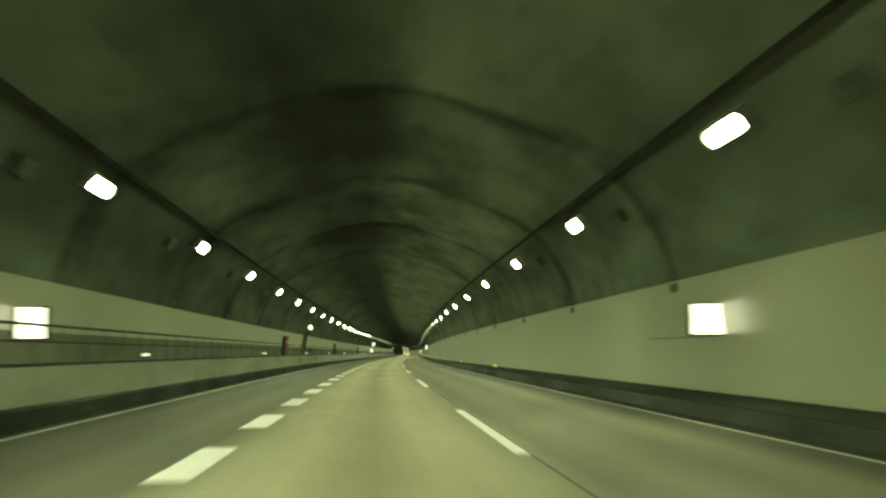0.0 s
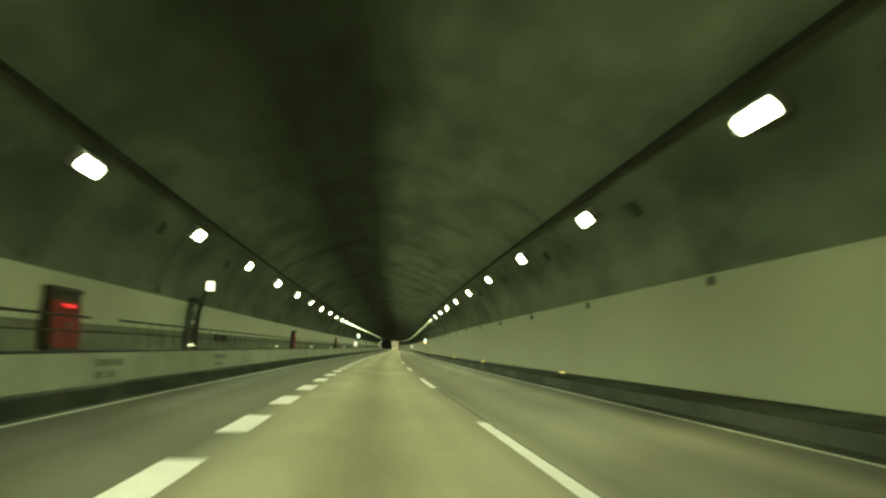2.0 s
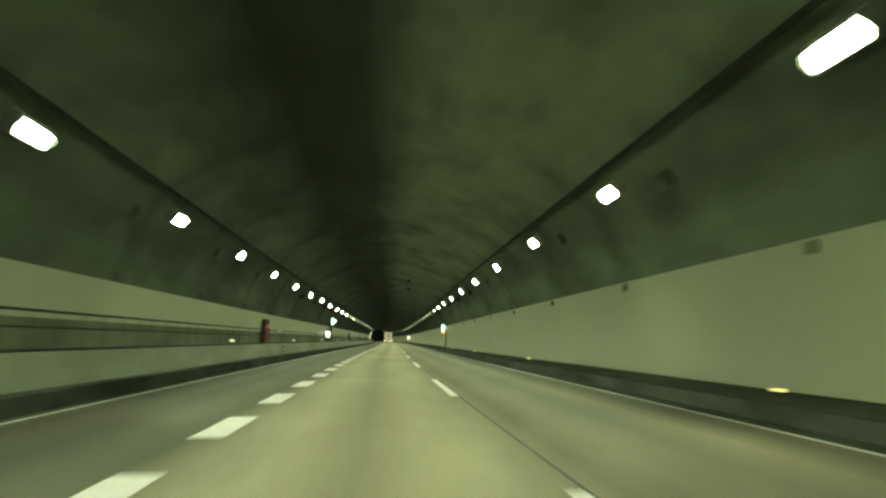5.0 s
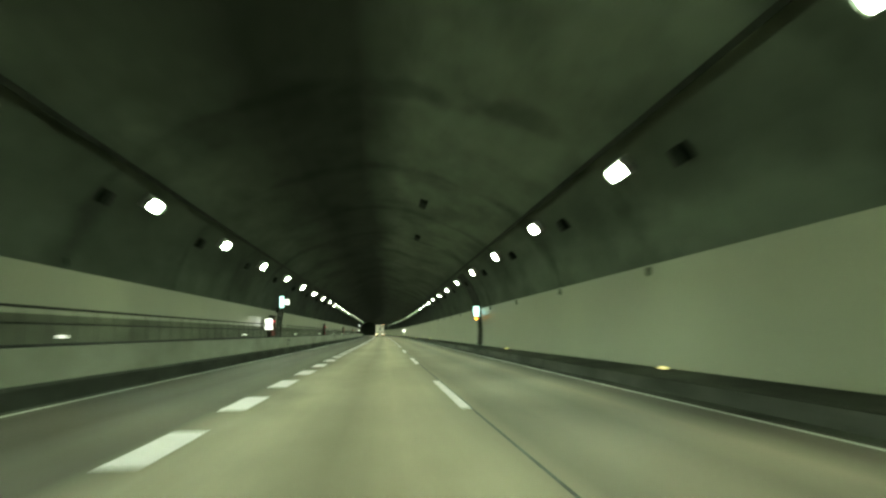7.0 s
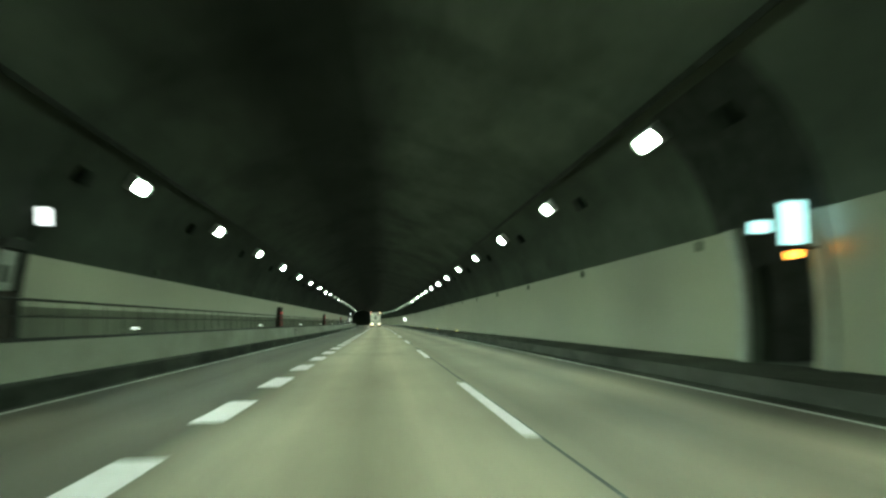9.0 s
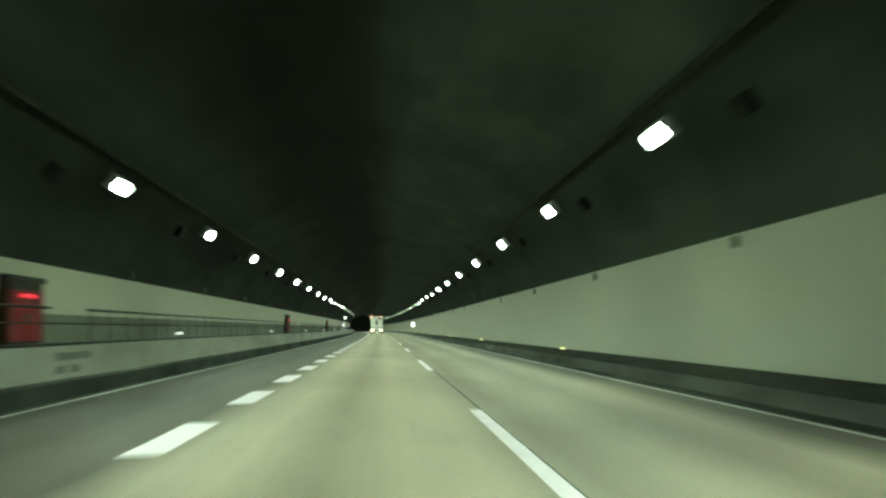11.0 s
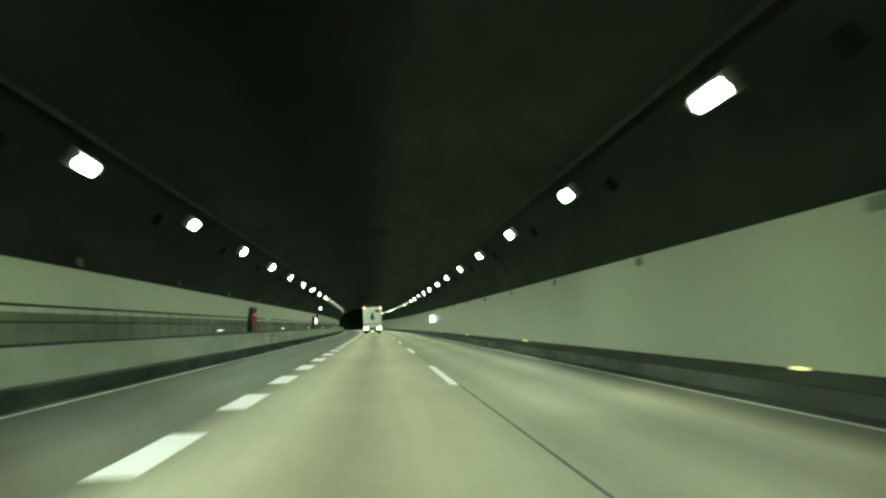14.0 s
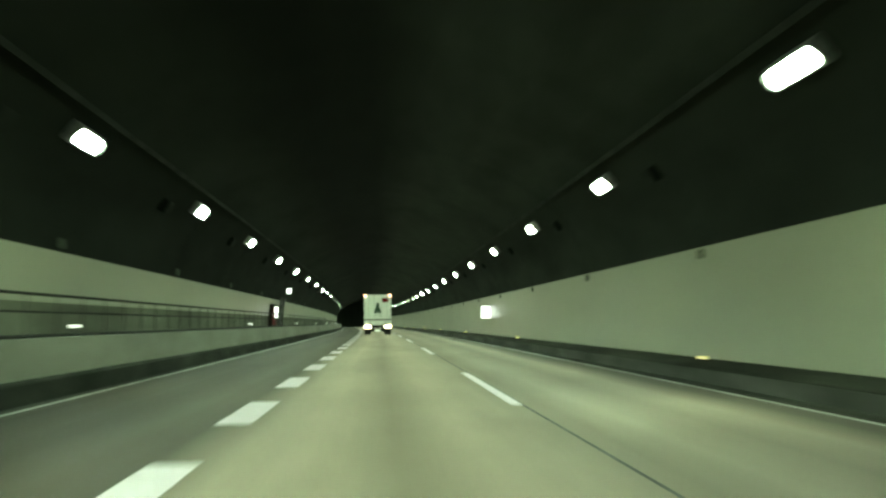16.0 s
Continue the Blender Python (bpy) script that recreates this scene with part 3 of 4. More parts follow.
# long flat boxes beside the crown near the cross passage
for s, x in ((197.1, 1.75), (209.8, 1.95)):
    a = math.acos((x - MID) / 5.68)
    rv = vault_radius(a)
    fb = thing("cable_box", here(s, MID, HUB), "long dark cable box fixed to the vault", "cable box", "boxes beside the crown")
    turn = Matrix.Rotation(-a, 4, "Y")
    bm = B()
    box(bm, rv - 0.13, rv + 0.01, -0.75, 0.75, -0.15, 0.15, 0.02, turn)
    part("body", bm, M_TRAY, fb)
    bm = B()
    box(bm, rv - 0.145, rv - 0.125, -0.70, 0.70, -0.12, 0.12, 0.006, turn)
    part("lid", bm, M_BOX_DARK, fb)

# ---- railing on the walkway ----
RAIL_X, POST0, POST_STEP = -6.05, 28.06, 1.41
HYDRANTS = [67.4 + 50.0 * k for k in range(8)]
HYDRANTS[3] += 0.5


def railing(s_a, s_b):
    """Steel railing with two rails, a toe rail and posts; follows the road's line."""
    th = thing("railing", here(s_a, RAIL_X, WALK), "dark steel railing along the raised walkway", "railing", "railings on the walkway")
    inv = th.matrix_basis.inverted()

    def along(z, r, a, b_, name):
        bm = B()
        n = max(2, int((b_ - a) / 4))
        ss = [a + (b_ - a) * i / n for i in range(n + 1)]
        ring = [(r * math.cos(t), r * math.sin(t)) for t in [math.pi * 2 * i / 8 for i in range(8)]]
        rows = [[bm.verts.new(inv @ at(s, RAIL_X + dx, WALK + z + dz)) for dx, dz in ring] for s in ss]
        for u, w in zip(rows, rows[1:]):
            for j in range(8):
                bm.faces.new((u[j], u[(j + 1) % 8], w[(j + 1) % 8], w[j]))
        bm.faces.new(rows[0])
        bm.faces.new(list(reversed(rows[-1])))
        part(name, bm, M_RAIL, th)

    along(0.71, 0.026, s_a, s_b - 2.2, "top_rail")
    along(0.42, 0.015, s_a, s_b, "middle_rail")
    along(0.03, 0.032, s_a, s_b, "toe_rail")
    bm = B()
    rod(bm, (0, 0, 0), (0, 0, 0.71), 0.010, 6)
    box(bm, -0.05, 0.05, -0.05, 0.05, 0.0, 0.012)
    post = done("post", bm, M_FACE)
    first = POST0 + POST_STEP * math.ceil((s_a + 0.05 - POST0) / POST_STEP)
    for i in range(int((s_b - 2.2 - first) / POST_STEP) + 1):
        piece("post", post, th, inv @ here(first + POST_STEP * i, RAIL_X, WALK))


stops = [-28.0] + [h + 1.6 for h in HYDRANTS] + [470.0]
for a, b_ in zip(stops, stops[1:]):
    railing(a, b_)


# ---- things along the left wall ----
def hydrant(s):
    """Red hydrant cabinet: body with dark hood and end, two doors with handles, a lit red indicator."""
    x_wall = arc(1.6, RAD - 0.03, -1)
    th = thing("hydrant_cabinet", here(s, x_wall, WALK), "red fire hydrant cabinet with a lit red indicator", "hydrant cabinet", "hydrants along the walkway")
    bm = B()
    box(bm, -0.12, 0.22, -0.92, 0.92, 0.06, 1.24, 0.02)
    part("body", bm, M_BROWN, th, "dark steel casing")
    bm = B()
    box(bm, -0.12, 0.27, -0.98, 0.98, 1.24, 1.34, 0.02)
    part("hood", bm, M_DARK, th)
    for y0, y1 in ((-0.88, -0.01), (0.01, 0.88)):
        bm = B()
        box(bm, 0.215, 0.245, y0, y1, 0.10, 0.84, 0.008)
        d = part("door", bm, M_RED, th, "red enamelled door")
        bm = B()
        yy = y1 - 0.09 if y0 < -0.1 else y0 + 0.09
        box(bm, 0.245, 0.275, yy - 0.02, yy + 0.02, 0.45, 0.62, 0.006)
        part("handle", bm, M_STEEL, d, "steel handle")
    bm = B()
    box(bm, 0.215, 0.24, -0.88, 0.88, 0.86, 1.06, 0.008)
    part("header_panel", bm, M_RED, th)
    bm = B()
    box(bm, 0.235, 0.30, -0.30, 0.30, 0.93, 0.99, 0.02)
    part("indicator", bm, M_REDLED, th, "glowing red indicator lamp")
    bm = B()
    box(bm, -0.1, 0.2, -0.7, 0.7, 0.0, 0.06)
    part("base", bm, M_DARK, th)
    return th


hy = hydrant(HYDRANTS[0])
for s in HYDRANTS[1:]:
    copy_thing(hy, here(s, arc(1.6, RAD - 0.03, -1), WALK))


def stencil(s):
    """Faded stencilled writing on the walkway wall, as plain bars."""
    th = thing("stencil_marking", here(s, -5.763, 0.36), "faded dark stencilled writing on the walkway wall", "marking", "stencils below the hydrants")
    for y0, y1, z0, z1 in ((-0.5, 1.5, 0.33, 0.47), (-0.5, 0.0, 0.09, 0.23), (0.3, 0.8, 0.09, 0.23), (-0.5, -0.05, 0.335, 0.475)):
        bm = B()
        box(bm, -0.001, 0.004 if z0 != 0.335 else 0.006, y0, y1, z0, z1)
        part("bar", bm, M_MARK, th)
    return th


stc = stencil(HYDRANTS[0] - 0.6)
for s in HYDRANTS[1:-1]:
    copy_thing(stc, here(s - 0.6, -5.763, 0.36))
copy_thing(stc, here(80.2, -5.763, 0.36))

# long dark plate on the wall base past the first telephone niche
plate = thing("wall_plate", here(87.7, arc(1.44, RAD - 0.012, -1), 1.44), "long dark grey plate fixed to the wall base", "plate")
bm = B()
box(bm, -0.03, 0.035, -1.5, 1.5, -0.14, 0.14, 0.008)
part("board", bm, M_DUST, plate)
for y in (-1.35, 1.35):
    bm = B()
    disc(bm, (0.038, y, 0.0), (1, 0, 0), 0.02, 0.012, 12)
    part("bolt", bm, M_STEEL, plate)


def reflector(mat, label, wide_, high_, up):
    """Small reflector delineator on a short bracket: base, stem, lens whose headlight return is given as glow."""
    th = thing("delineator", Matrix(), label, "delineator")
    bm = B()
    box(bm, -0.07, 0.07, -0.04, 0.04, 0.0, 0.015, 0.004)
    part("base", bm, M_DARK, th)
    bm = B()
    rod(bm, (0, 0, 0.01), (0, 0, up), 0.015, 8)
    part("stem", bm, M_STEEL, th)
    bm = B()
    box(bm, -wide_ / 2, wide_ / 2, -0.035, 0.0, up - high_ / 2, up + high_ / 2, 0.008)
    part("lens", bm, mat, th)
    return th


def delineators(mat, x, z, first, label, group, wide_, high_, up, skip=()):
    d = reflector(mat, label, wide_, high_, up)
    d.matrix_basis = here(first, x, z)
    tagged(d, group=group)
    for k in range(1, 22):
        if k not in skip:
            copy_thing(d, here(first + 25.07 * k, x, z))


delineators(M_WHITE_REFL, -6.45, WALK, 3.9, "small white reflector delineator with added glow on the raised walkway", "white delineators", 0.20, 0.06, 0.18)
delineators(M_YELLOW_REFL, 5.93, LEDGE + 0.008, 3.6, "small yellow reflector delineator with added glow on the dusty ledge", "yellow delineators", 0.16, 0.045, 0.04, (1, 9, 10))


def light_box(name, m, w, h, deep, face, label, category, group=""):
    """Lit sign box that faces the oncoming traffic: case, glowing face, rim and wall bracket."""
    th = thing(name, m, label, category, group)
    bm = B()
    box(bm, -w / 2 - 0.03, w / 2 + 0.03, 0.0, deep, -h / 2 - 0.03, h / 2 + 0.03, 0.015)
    part("case", bm, M_DARK, th)
    bm = B()
    box(bm, -w / 2, w / 2, -0.012, 0.02, -h / 2, h / 2, 0.004)
    part("face", bm, face, th, "glowing white face")
    return th


def arm(th, p, q, r=0.03):
    bm = B()
    rod(bm, p, q, r, 10)
    part("arm", bm, M_DARK, th)


# lit boxes on both walls
for s, x, z, w, h in ((20.6, 5.96, 1.71, 0.64, 0.56), (417.2, 5.93, 1.68, 0.56, 0.70)):
    lb = light_box("lit_sign", here(s, x, z), w, h, 0.16, M_SIGN, "lit white sign box on the wall panels", "sign", "lit boxes on the walls")
    arm(lb, (w / 2 - 0.02, 0.1, -0.2), (arc(1.5, RAD - 0.03, 1) - x + 0.05, 0.1, -0.2))
    arm(lb, (w / 2 - 0.02, 0.1, 0.2), (arc(1.9, RAD - 0.03, 1) - x + 0.05, 0.1, 0.2))
for s, x, z, w, h in ((21.0, -6.60, 1.73, 0.50, 0.56), (214.2, -6.53, 1.71, 0.43, 0.62), (416.6, -6.50, 1.80, 0.22, 0.62)):
    lb = light_box("lit_sign", here(s, x, z), w, h, 0.16, M_SIGN, "lit white sign box above the walkway", "sign", "lit boxes on the walls")
    arm(lb, (0.02 - w / 2, 0.1, -0.2), (arc(1.5, RAD - 0.03, -1) - x - 0.05, 0.1, -0.2))
    arm(lb, (0.02 - w / 2, 0.1, 0.2), (arc(1.9, RAD - 0.03, -1) - x - 0.05, 0.1, 0.2))

# square lamps on curved brackets above the telephone niches
NICHES = [81.7, 222.6, 423.2]
for s in NICHES:
    x, z = -6.36, 3.26
    lb = light_box("lit_sign", here(s, x, z), 0.29, 0.33, 0.18, M_SIGN, "lit square sign box on a dark bracket above a telephone niche", "sign", "lamps above the niches")
    foot = arc(2.66, RAD - 0.04, -1) - x
    arm(lb, (-0.12, 0.1, -0.12), (foot + 0.06, 0.05, 2.72 - z), 0.03)
    arm(lb, (-0.12, 0.12, 0.05), (arc(3.25, RAD - 0.02, -1) - x - 0.03, 0.12, -0.01), 0.025)
    bm = B()
    rod(bm, (foot + 0.03, 0.05, 2.48 - z), (foot + 0.05, 0.05, 2.76 - z), 0.05, 12, 0.13)
    part("flared_socket", bm, M_DARK, lb)


def niche(s):
    """Emergency telephone niche: dark frame that follows the wall's curve, pale door with a pane, handset box."""
    x = arc(WALK, RAD - 0.03, -1)
    th = thing("telephone_niche", here(s, x, WALK), "dark-framed emergency telephone cabinet against the wall", "telephone cabinet", "niches on the walkway")

    def curve(y0, y1, z0, z1, d0, d1, name, mat, label=""):
        bm = B()
        rows = []
        for i in range(7):
            z = z0 + (z1 - z0) * i / 6
            xc = arc(WALK + z, RAD - 0.03, -1) - x
            rows.append([bm.verts.new((xc + d, y, z)) for d, y in ((d0, y0), (d1, y0), (d1, y1), (d0, y1))])
        for u, w in zip(rows, rows[1:]):
            for j in range(4):
                bm.faces.new((u[j], u[(j + 1) % 4], w[(j + 1) % 4], w[j]))
        bm.faces.new(list(reversed(rows[0])))
        bm.faces.new(rows[-1])
        bmesh.ops.recalc_face_normals(bm, faces=bm.faces)
        return part(name, bm, mat, th, label)

    curve(-0.62, 0.62, 0.0, 0.9, -0.05, 0.16, "cabinet", M_BROWN, "dark brown lower cabinet")
    curve(-0.52, 0.52, 0.92, 1.62, -0.05, 0.10, "door", M_CREAM, "pale grey upper door")
    curve(-0.66, -0.56, 0.0, 1.80, -0.05, 0.20, "upright", M_STEEL)
    curve(0.54, 0.66, 0.0, 1.80, -0.05, 0.22, "upright", M_DARK)
    curve(-0.66, 0.66, 1.64, 1.80, -0.05, 0.26, "lintel", M_DARK)
    curve(-0.12, 0.12, 1.05, 1.35, 0.10, 0.17, "handset_box", M_STEEL)
    return th


nc = niche(NICHES[0] - 0.8)
for s in NICHES[1:]:
    copy_thing(nc, here(s - 0.8, arc(WALK, RAD - 0.03, -1), WALK))

# exit signs at the cross passage
ex = light_box("exit_sign", here(219.9, -6.42, 3.18), 0.27, 0.70, 0.14, M_EXIT, "tall lit white-green exit sign on a dark bracket", "exit sign", "exit signs")
arm(ex, (-0.1, 0.08, -0.1), (arc(3.08, RAD - 0.02, -1) + 6.42 - 0.03, 0.08, -0.1), 0.035)
foot = arc(2.66, RAD - 0.04, -1) + 6.42
arm(ex, (-0.12, 0.08, -0.3), (foot + 0.06, 0.05, 2.72 - 3.18), 0.04)
bm = B()
rod(bm, (foot + 0.03, 0.05, 2.46 - 3.18), (foot + 0.05, 0.05, 2.78 - 3.18), 0.06, 12, 0.15)
part("flared_socket", bm, M_DARK, ex)
ex = light_box("exit_sign", here(217.8, 5.84, 2.43), 0.35, 0.62, 0.16, M_EXIT, "tall lit white-green exit sign beside a dark doorway", "exit sign", "exit signs")
arm(ex, (0.2, 0.08, 0.1), (arc(2.53, RAD - 0.03, 1) - 5.82 + 0.05, 0.08, 0.1), 0.03)
lb = light_box("direction_lamp", here(219.1, 5.90, 2.50), 0.34, 0.19, 0.10, M_EXIT, "small lit box fixed beside the exit doorway", "sign")
arm(lb, (0.15, 0.05, 0.0), (arc(2.5, RAD, 1) - 5.90 + 0.05, 0.05, 0.0), 0.025)
bc = thing("amber_beacon", here(217.75, 5.82, 2.0), "amber warning beacon hanging below an exit sign", "beacon")
bm = B()
box(bm, -0.17, 0.17, -0.03, 0.1, 0.02, 0.10, 0.01)
part("mount", bm, M_DARK, bc)
bm = B()
disc(bm, (0, 0.0, -0.03), (0, 0, 1), 0.10, 0.11, 20, 0.02)
part("dome", bm, M_AMBER, bc, "amber glowing dome")
arm(bc, (0.12, 0.05, 0.06), (arc(2.06, RAD - 0.03, 1) - 5.82 + 0.05, 0.05, 0.06), 0.025)


def exit_recess():
    """Cross-passage doorway through the right wall: side walls, head, threshold and a closed steel door at the back."""
    m = here((EXIT0 + EXIT1) / 2, arc(LEDGE, RAD, 1), LEDGE)
    half = (EXIT1 - EXIT0) / 2
    th = thing("exit_recess", m, "dark doorway recess to a cross passage", "doorway", kind="structure")
    for y0, y1 in ((-half - 0.25, -half), (half, half + 0.25)):
        bm = B()
        box(bm, 0.03, 6.0, y0, y1, -0.02, 2.5)
        part("side_wall", bm, M_KERB, th)
    bm = B()
    box(bm, 0.03, 6.0, -half - 0.25, half + 0.25, 2.5, 2.75)
    part("head", bm, M_KERB, th)
    bm = B()
    box(bm, 0.11, 6.0, -half - 0.25, half + 0.25, -0.3, 0.0)
    part("threshold", bm, M_KERB, th)
    bm = B()
    box(bm, 5.8, 6.0, -half, half, 0.0, 2.5)
    part("back_wall", bm, M_KERB, th)
    bm = B()
    box(bm, 5.74, 5.798, -0.6, 0.6, 0.0, 2.05, 0.01)
    d = part("door", bm, M_BROWN, th, "closed dark steel door")
    bm = B()
    rod(bm, (5.70, 0.45, 0.95), (5.70, 0.45, 1.2), 0.015, 8)
    rod(bm, (5.745, 0.45, 0.97), (5.70, 0.45, 0.97), 0.012, 8)
    part("handle", bm, M_STEEL, d)
    # pale frame on the road side
    for y0, y1 in ((-half - 0.10, -half), (half, half + 0.34)):
        bm = B()
        rows = []
        for i in range(7):
            z = (PANEL_TOP - LEDGE) * i / 6
            xc = arc(LEDGE + z, RAD, 1) - arc(LEDGE, RAD, 1)
            rows.append([bm.verts.new((xc + d_, y, z)) for d_, y in ((-0.09, y0), (0.02, y0), (0.02, y1), (-0.09, y1))])
        for u, w in zip(rows, rows[1:]):
            for j in range(4):
                bm.faces.new((u[j], u[(j + 1) % 4], w[(j + 1) % 4], w[j]))
        bm.faces.new(list(reversed(rows[0])))
        bm.faces.new(rows[-1])
        bmesh.ops.recalc_face_normals(bm, faces=bm.faces)
        part("jamb", bm, M_CREAM, th, "pale grey jamb")


exit_recess()

# thin dark sheet added for the dark patch of vault over the exit
angles = [math.asin((PANEL_TOP + 0.02 - HUB) / RAD) + (radians(34.5) - math.asin((PANEL_TOP + 0.02 - HUB) / RAD)) * i / 16 for i in range(17)]
prof = [(MID + (vault_radius(a) - 0.03) * math.cos(a), HUB + (vault_radius(a) - 0.03) * math.sin(a)) for a in angles]
prof += [(MID + (vault_radius(a) + 0.01) * math.cos(a), HUB + (vault_radius(a) + 0.01) * math.sin(a)) for a in reversed(angles)]
sweep("exit_dark_sheet", prof, M_TRAY, [EXIT0 - 0.3, EXIT0, EXIT1, EXIT1 + 0.9], "matt black sheet for the dark vault patch over an exit", "cladding", closed=True)

# thin conduit along the right wall behind the first lit box
sweep("wall_conduit", [(arc(1.40, RAD - 0.04, 1) - dx, 1.40 + dz) for dx, dz in ((0.0, -0.012), (0.02, 0.0), (0.0, 0.012), (-0.02, 0.0))], M_POST, [21 + 1.5 * i for i in range(4)],
      "thin dark conduit along the wall panels", "conduit", closed=True)


# ---- the lorry ahead ----
def lorry(s, x):
    """Box lorry seen from behind. Origin on the road below its rear end; y ahead."""
    th = thing("box_lorry", here(s, x), "white box lorry with lit tail lamps on the middle lane", "lorry")
    bm = B()
    box(bm, -1.24, 1.24, 0.0, 9.4, 0.92, 3.66, 0.04)
    part("box_body", bm, M_TRUCK, th)
    bm = B()
    for x0, x1, z0, z1 in ((-1.245, -1.16, 1.44, 3.67), (1.16, 1.245, 1.44, 3.67), (-1.16, 1.16, 3.57, 3.67), (-1.16, 1.16, 1.44, 1.5)):
        box(bm, x0, x1, -0.05, 0.02, z0, z1, 0.01)
    part("rear_frame", bm, M_TRUCK, th, "pale rear door frame")
    for x0, x1 in ((-1.15, -0.008), (0.008, 1.15)):
        bm = B()
        box(bm, x0, x1, -0.035, 0.01, 1.51, 3.56, 0.012)
        d = part("rear_door", bm, M_TRUCK, th)
        for f in (0.3, 0.75):
            bm = B()
            xx = x0 + (x1 - x0) * f
            rod(bm, (xx, -0.06, 1.52), (xx, -0.06, 3.55), 0.012, 8)
            part("lock_rod", bm, M_CREAM, d)
        bm = B()
        xx = x1 - 0.14 if x0 < -0.5 else x0 + 0.14
        box(bm, xx - 0.02, xx + 0.02, -0.09, -0.04, 1.75, 2.0, 0.006)
        part("handle", bm, M_STEEL, d)
        for zz in (1.65, 2.25, 2.85, 3.4):
            bm = B()
            xx = x0 if x0 < -0.5 else x1
            box(bm, xx - 0.04, xx + 0.04, -0.065, -0.03, zz - 0.05, zz + 0.05, 0.006)
            part("hinge", bm, M_CREAM, d)
    # emblem: a plain dark pointed shape
    bm = B()
    pts = [(-0.36, 2.0), (0.36, 2.0), (0.2, 2.4), (0.1, 2.95), (-0.08, 2.95), (-0.22, 2.4)]
    front = [bm.verts.new((a, -0.048, b_)) for a, b_ in pts]
    back = [bm.verts.new((a, -0.034, b_)) for a, b_ in pts]
    bm.faces.new(front)
    bm.faces.new(list(reversed(back)))
    for i in range(6):
        bm.faces.new((front[i], back[i], back[(i + 1) % 6], front[(i + 1) % 6]))
    bmesh.ops.recalc_face_normals(bm, faces=bm.faces)
    part("emblem", bm, M_EMBLEM, th, "dark green plain emblem")
    bm = B()
    box(bm, 0.42, 0.98, -0.046, -0.034, 2.98, 3.36, 0.004)
    part("sticker", bm, M_RED, th, "small red sticker")
    bm = B()
    box(bm, -1.25, 1.25, -0.07, 0.06, 1.33, 1.43, 0.01)
    part("sill", bm, M_DARK, th, "dark sill below the rear doors")
    # tail lift, folded up below the doors
    bm = B()
    box(bm, -1.2, 1.2, -0.06, -0.004, 0.93, 1.32, 0.012)
    lift = part("tail_lift", bm, M_TRUCK, th, "white folded tail lift")
    for xx in (-0.7, 0.7):
        bm = B()
        box(bm, xx - 0.04, xx + 0.04, -0.09, -0.062, 0.97, 1.28, 0.006)
        part("lift_arm", bm, M_CREAM, lift)
    # chassis, bumper and lamps
    bm = B()
    for xx in (-0.45, 0.45):
        box(bm, xx - 0.06, xx + 0.06, 0.1, 9.6, 0.6, 0.92)
    for yy in (0.6, 2.6, 4.6, 6.6, 8.6):
        box(bm, -0.45, 0.45, yy - 0.05, yy + 0.05, 0.65, 0.85)
    part("chassis", bm, M_CHASSIS, th)
    bm = B()
    box(bm, -1.15, 1.15, -0.06, 0.12, 0.30, 0.56, 0.02)
    part("underrun_bar", bm, M_DARK, th)
    for sx in (-1, 1):
        bm = B()
        box(bm, sx * 0.92 - 0.33, sx * 0.92 + 0.33, -0.07, 0.06, 0.58, 0.91, 0.02)
        p = part("tail_lamp_case", bm, M_DARK, th)
        for i in range(3):
            bm = B()
            xx = sx * (0.72 + 0.205 * i)
            box(bm, xx - 0.095, xx + 0.095, -0.10, -0.06, 0.61, 0.88, 0.03)
            part("tail_lamp", bm, M_TAIL, p, "glowing tail lamp")
        bm = B()
        box(bm, sx * 1.13 - 0.1, sx * 1.13 + 0.1, -0.08, -0.02, 3.5, 3.68, 0.02)
        part("marker_lamp", bm, M_MARKER, th, "glowing orange marker lamp")
        bm = B()
        box(bm, sx * 0.9 - 0.28, sx * 0.9 + 0.28, 0.55, 0.57, 0.18, 0.75, 0.005)
        part("mudflap", bm, M_RUBBER, th)
    bm = B()
    box(bm, -0.25, 0.25, -0.085, -0.062, 0.33, 0.47, 0.005)
    part("number_plate", bm, M_PLATE, th, "plain pale plate")
    # wheels
    for yy, dual in ((1.25, True), (2.55, True), (8.6, False)):
        for sx in (-1, 1):
            offs = (0.0, 0.30) if dual else (0.0,)
            for o in offs:
                bm = B()
                disc(bm, (sx * (1.06 - o), yy, 0.5), (1, 0, 0), 0.5, 0.26, 28, 0.05)
                w = part("tyre", bm, M_RUBBER, th)
                bm = B()
                disc(bm, (sx * (1.06 - o) + sx * 0.125, yy, 0.5), (1, 0, 0), 0.27, 0.03, 20, 0.008)
                part("rim", bm, M_STEEL, w)
    # cab
    bm = B()
    box(bm, -1.22, 1.22, 9.7, 11.7, 0.55, 3.0, 0.12)
    c = part("cab", bm, M_TRUCK, th)
    bm = B()
    box(bm, -1.05, 1.05, 11.69, 11.72, 1.7, 2.6, 0.01)
    part("windscreen", bm, M_DARK, c)
    for sx in (-1, 1):
        bm = B()
        box(bm, sx * 1.4 - 0.1, sx * 1.4 + 0.1, 11.35, 11.45, 1.8, 2.35, 0.03)
        part("mirror", bm, M_DARK, c)
        bm = B()
        rod(bm, (sx * 1.2, 11.4, 2.2), (sx * 1.35, 11.4, 2.2), 0.02, 8)
        part("mirror_arm", bm, M_DARK, c)


lorry(LORRY_S, -0.42)


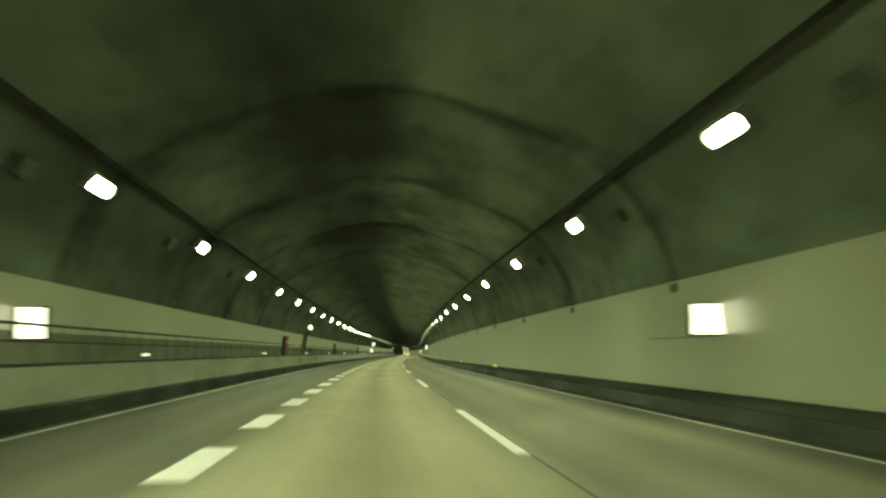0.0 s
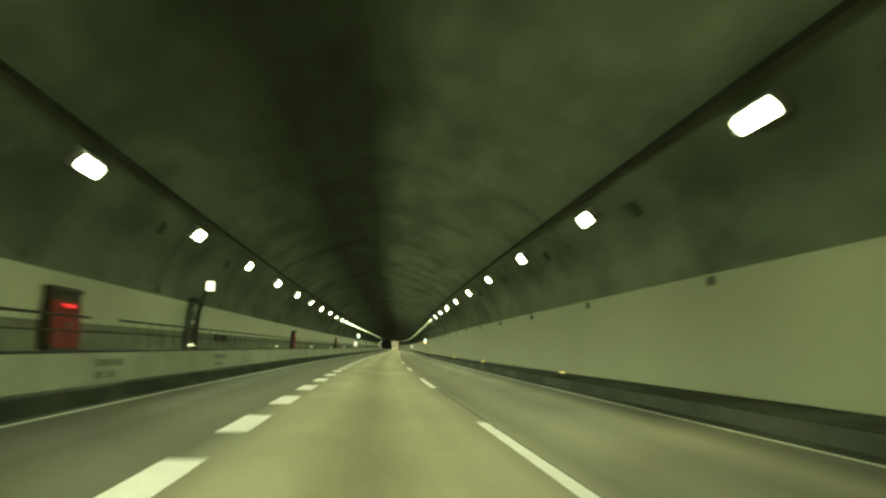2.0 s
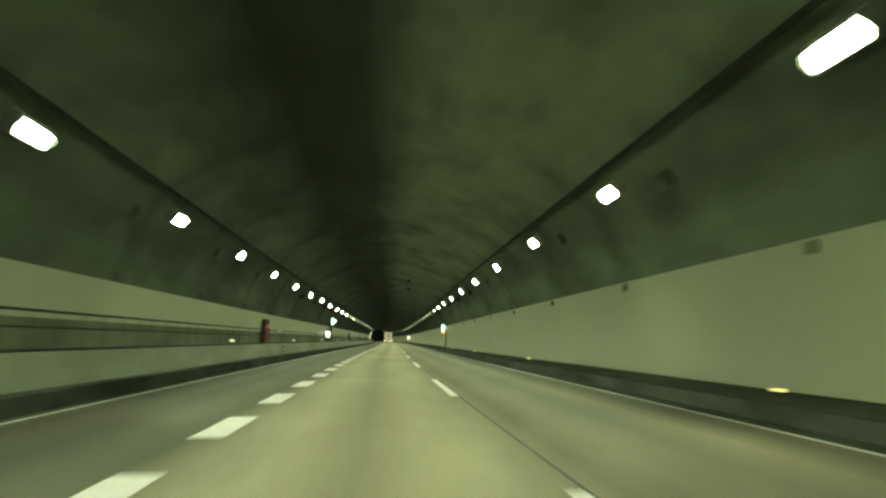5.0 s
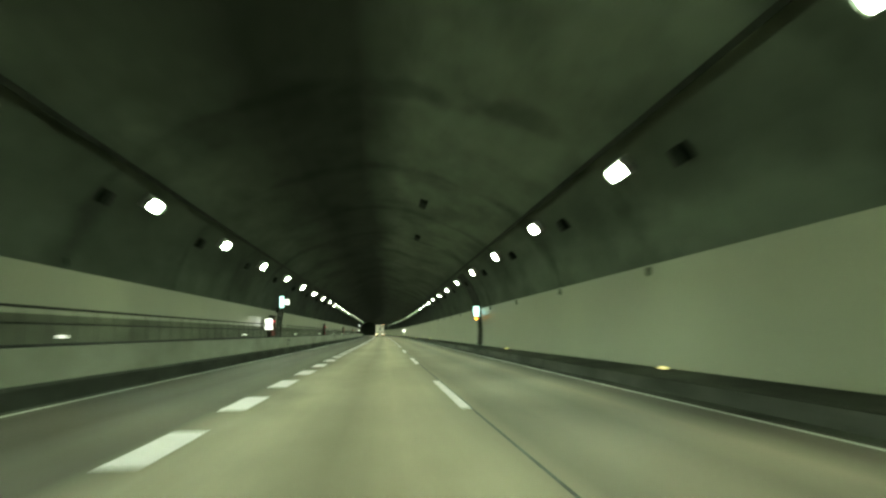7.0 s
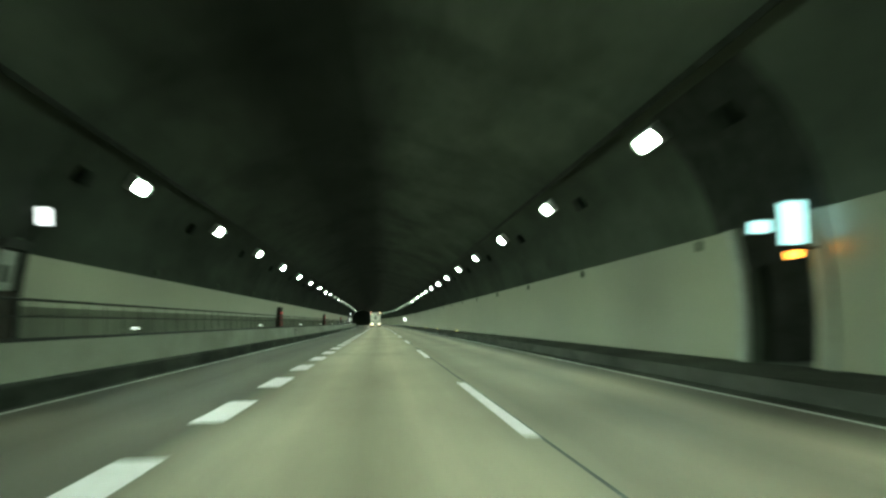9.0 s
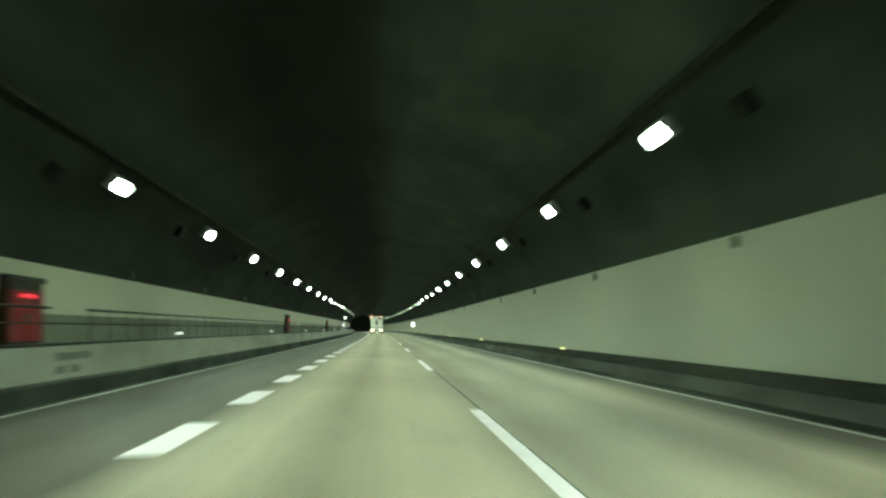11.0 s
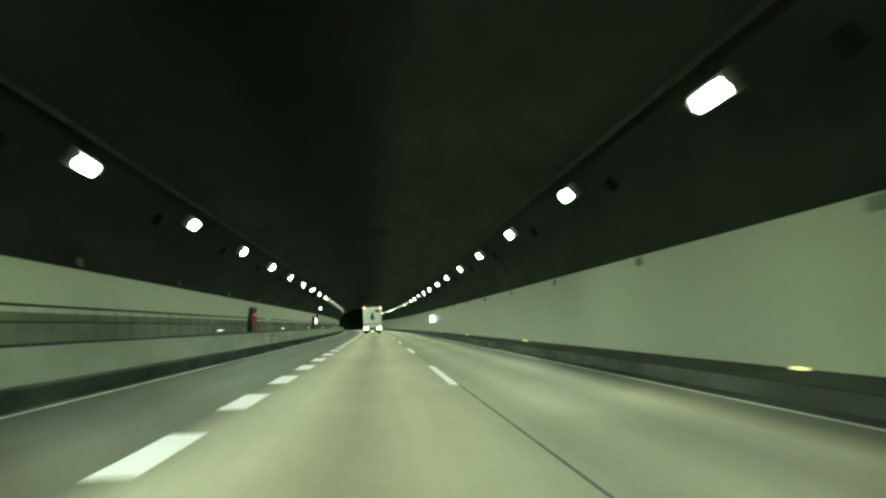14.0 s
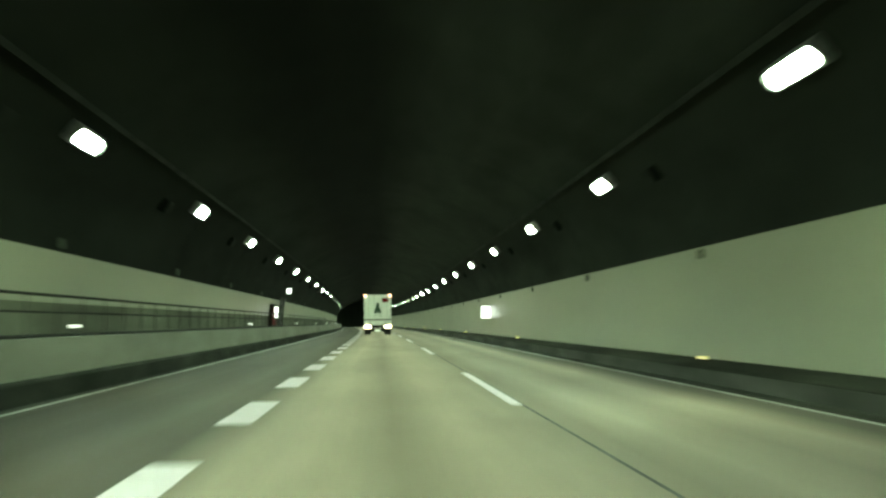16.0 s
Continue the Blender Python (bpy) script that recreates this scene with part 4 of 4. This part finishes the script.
# ---- wall panels, piece by piece ----
def panel_mesh(side, z0, length, n=6):
    """A curved enamelled wall panel, 2 cm thick, with its own edges."""
    bm = B()
    rows = []
    for i in range(n + 1):
        a = math.asin((z0 + (PANEL_TOP - z0) * i / n - HUB) / RAD)
        inner = Vector((side * (RAD - 0.03) * math.cos(a), 0, (RAD - 0.03) * math.sin(a)))
        outer = Vector((side * (RAD - 0.008) * math.cos(a), 0, (RAD - 0.008) * math.sin(a)))
        rows.append([bm.verts.new(v) for v in (inner + Vector((0, 0.001, 0)), inner + Vector((0, length - 0.001, 0)), outer + Vector((0, length - 0.001, 0)), outer + Vector((0, 0.001, 0)))])
    for u, w in zip(rows, rows[1:]):
        for j in range(4):
            bm.faces.new((u[j], u[(j + 1) % 4], w[(j + 1) % 4], w[j]))
    bm.faces.new(list(reversed(rows[0])))
    bm.faces.new(rows[-1])
    bmesh.ops.recalc_face_normals(bm, faces=bm.faces)
    me = done("panel", bm, M_PANEL, True)
    me.set_sharp_from_angle(angle=radians(30))
    return me


STEP = 3.0
for side, nm, z0 in ((-1, "wall_west", 1.60), (1, "wall_east", LEDGE + 0.012)):
    wall = thing(nm, Matrix(), "pale enamelled wall panels below the sooty vault", "wall", kind="structure")
    mesh = panel_mesh(side, z0, STEP)
    for k in range(-8, 146):
        s = STEP * k + (EXIT1 + 0.0 - STEP * 74)
        if side > 0 and s + STEP > EXIT0 + 0.01 and s < EXIT1 - 0.01:
            continue
        piece("panel", mesh, wall, here(s, MID, HUB))
    # the short filler before the exit, and the far and rear stretches as one joined run
    if side > 0:
        piece("panel", panel_mesh(side, z0, 0.5), wall, here(EXIT1 - STEP, MID, HUB))
    bm = B()
    prof = [(MID + side * (RAD - 0.03) * math.cos(a), HUB + (RAD - 0.03) * math.sin(a)) for a in [math.asin((z0 + (PANEL_TOP - z0) * i / 6 - HUB) / RAD) for i in range(7)]]
    first, last = STEP * -8 + EXIT1 - STEP * 74, STEP * 146 + EXIT1 - STEP * 74
    for lo_, hi_ in ((S0, first), (last, S1)):
        ss = [lo_ + (hi_ - lo_) * i / max(1, int((hi_ - lo_) / STEP)) for i in range(int((hi_ - lo_) / STEP) + 1)]
        for a, b_ in zip(ss, ss[1:]):
            quads = [[bm.verts.new(at(s, px, pz)) for px, pz in prof] for s in (a + 0.004, b_ - 0.004)]
            for j in range(6):
                bm.faces.new((quads[0][j], quads[1][j], quads[1][j + 1], quads[0][j + 1]))
    far = part("panel_run", bm, M_PANEL, wall, "", True)
    tagged(far, kind="stuff")
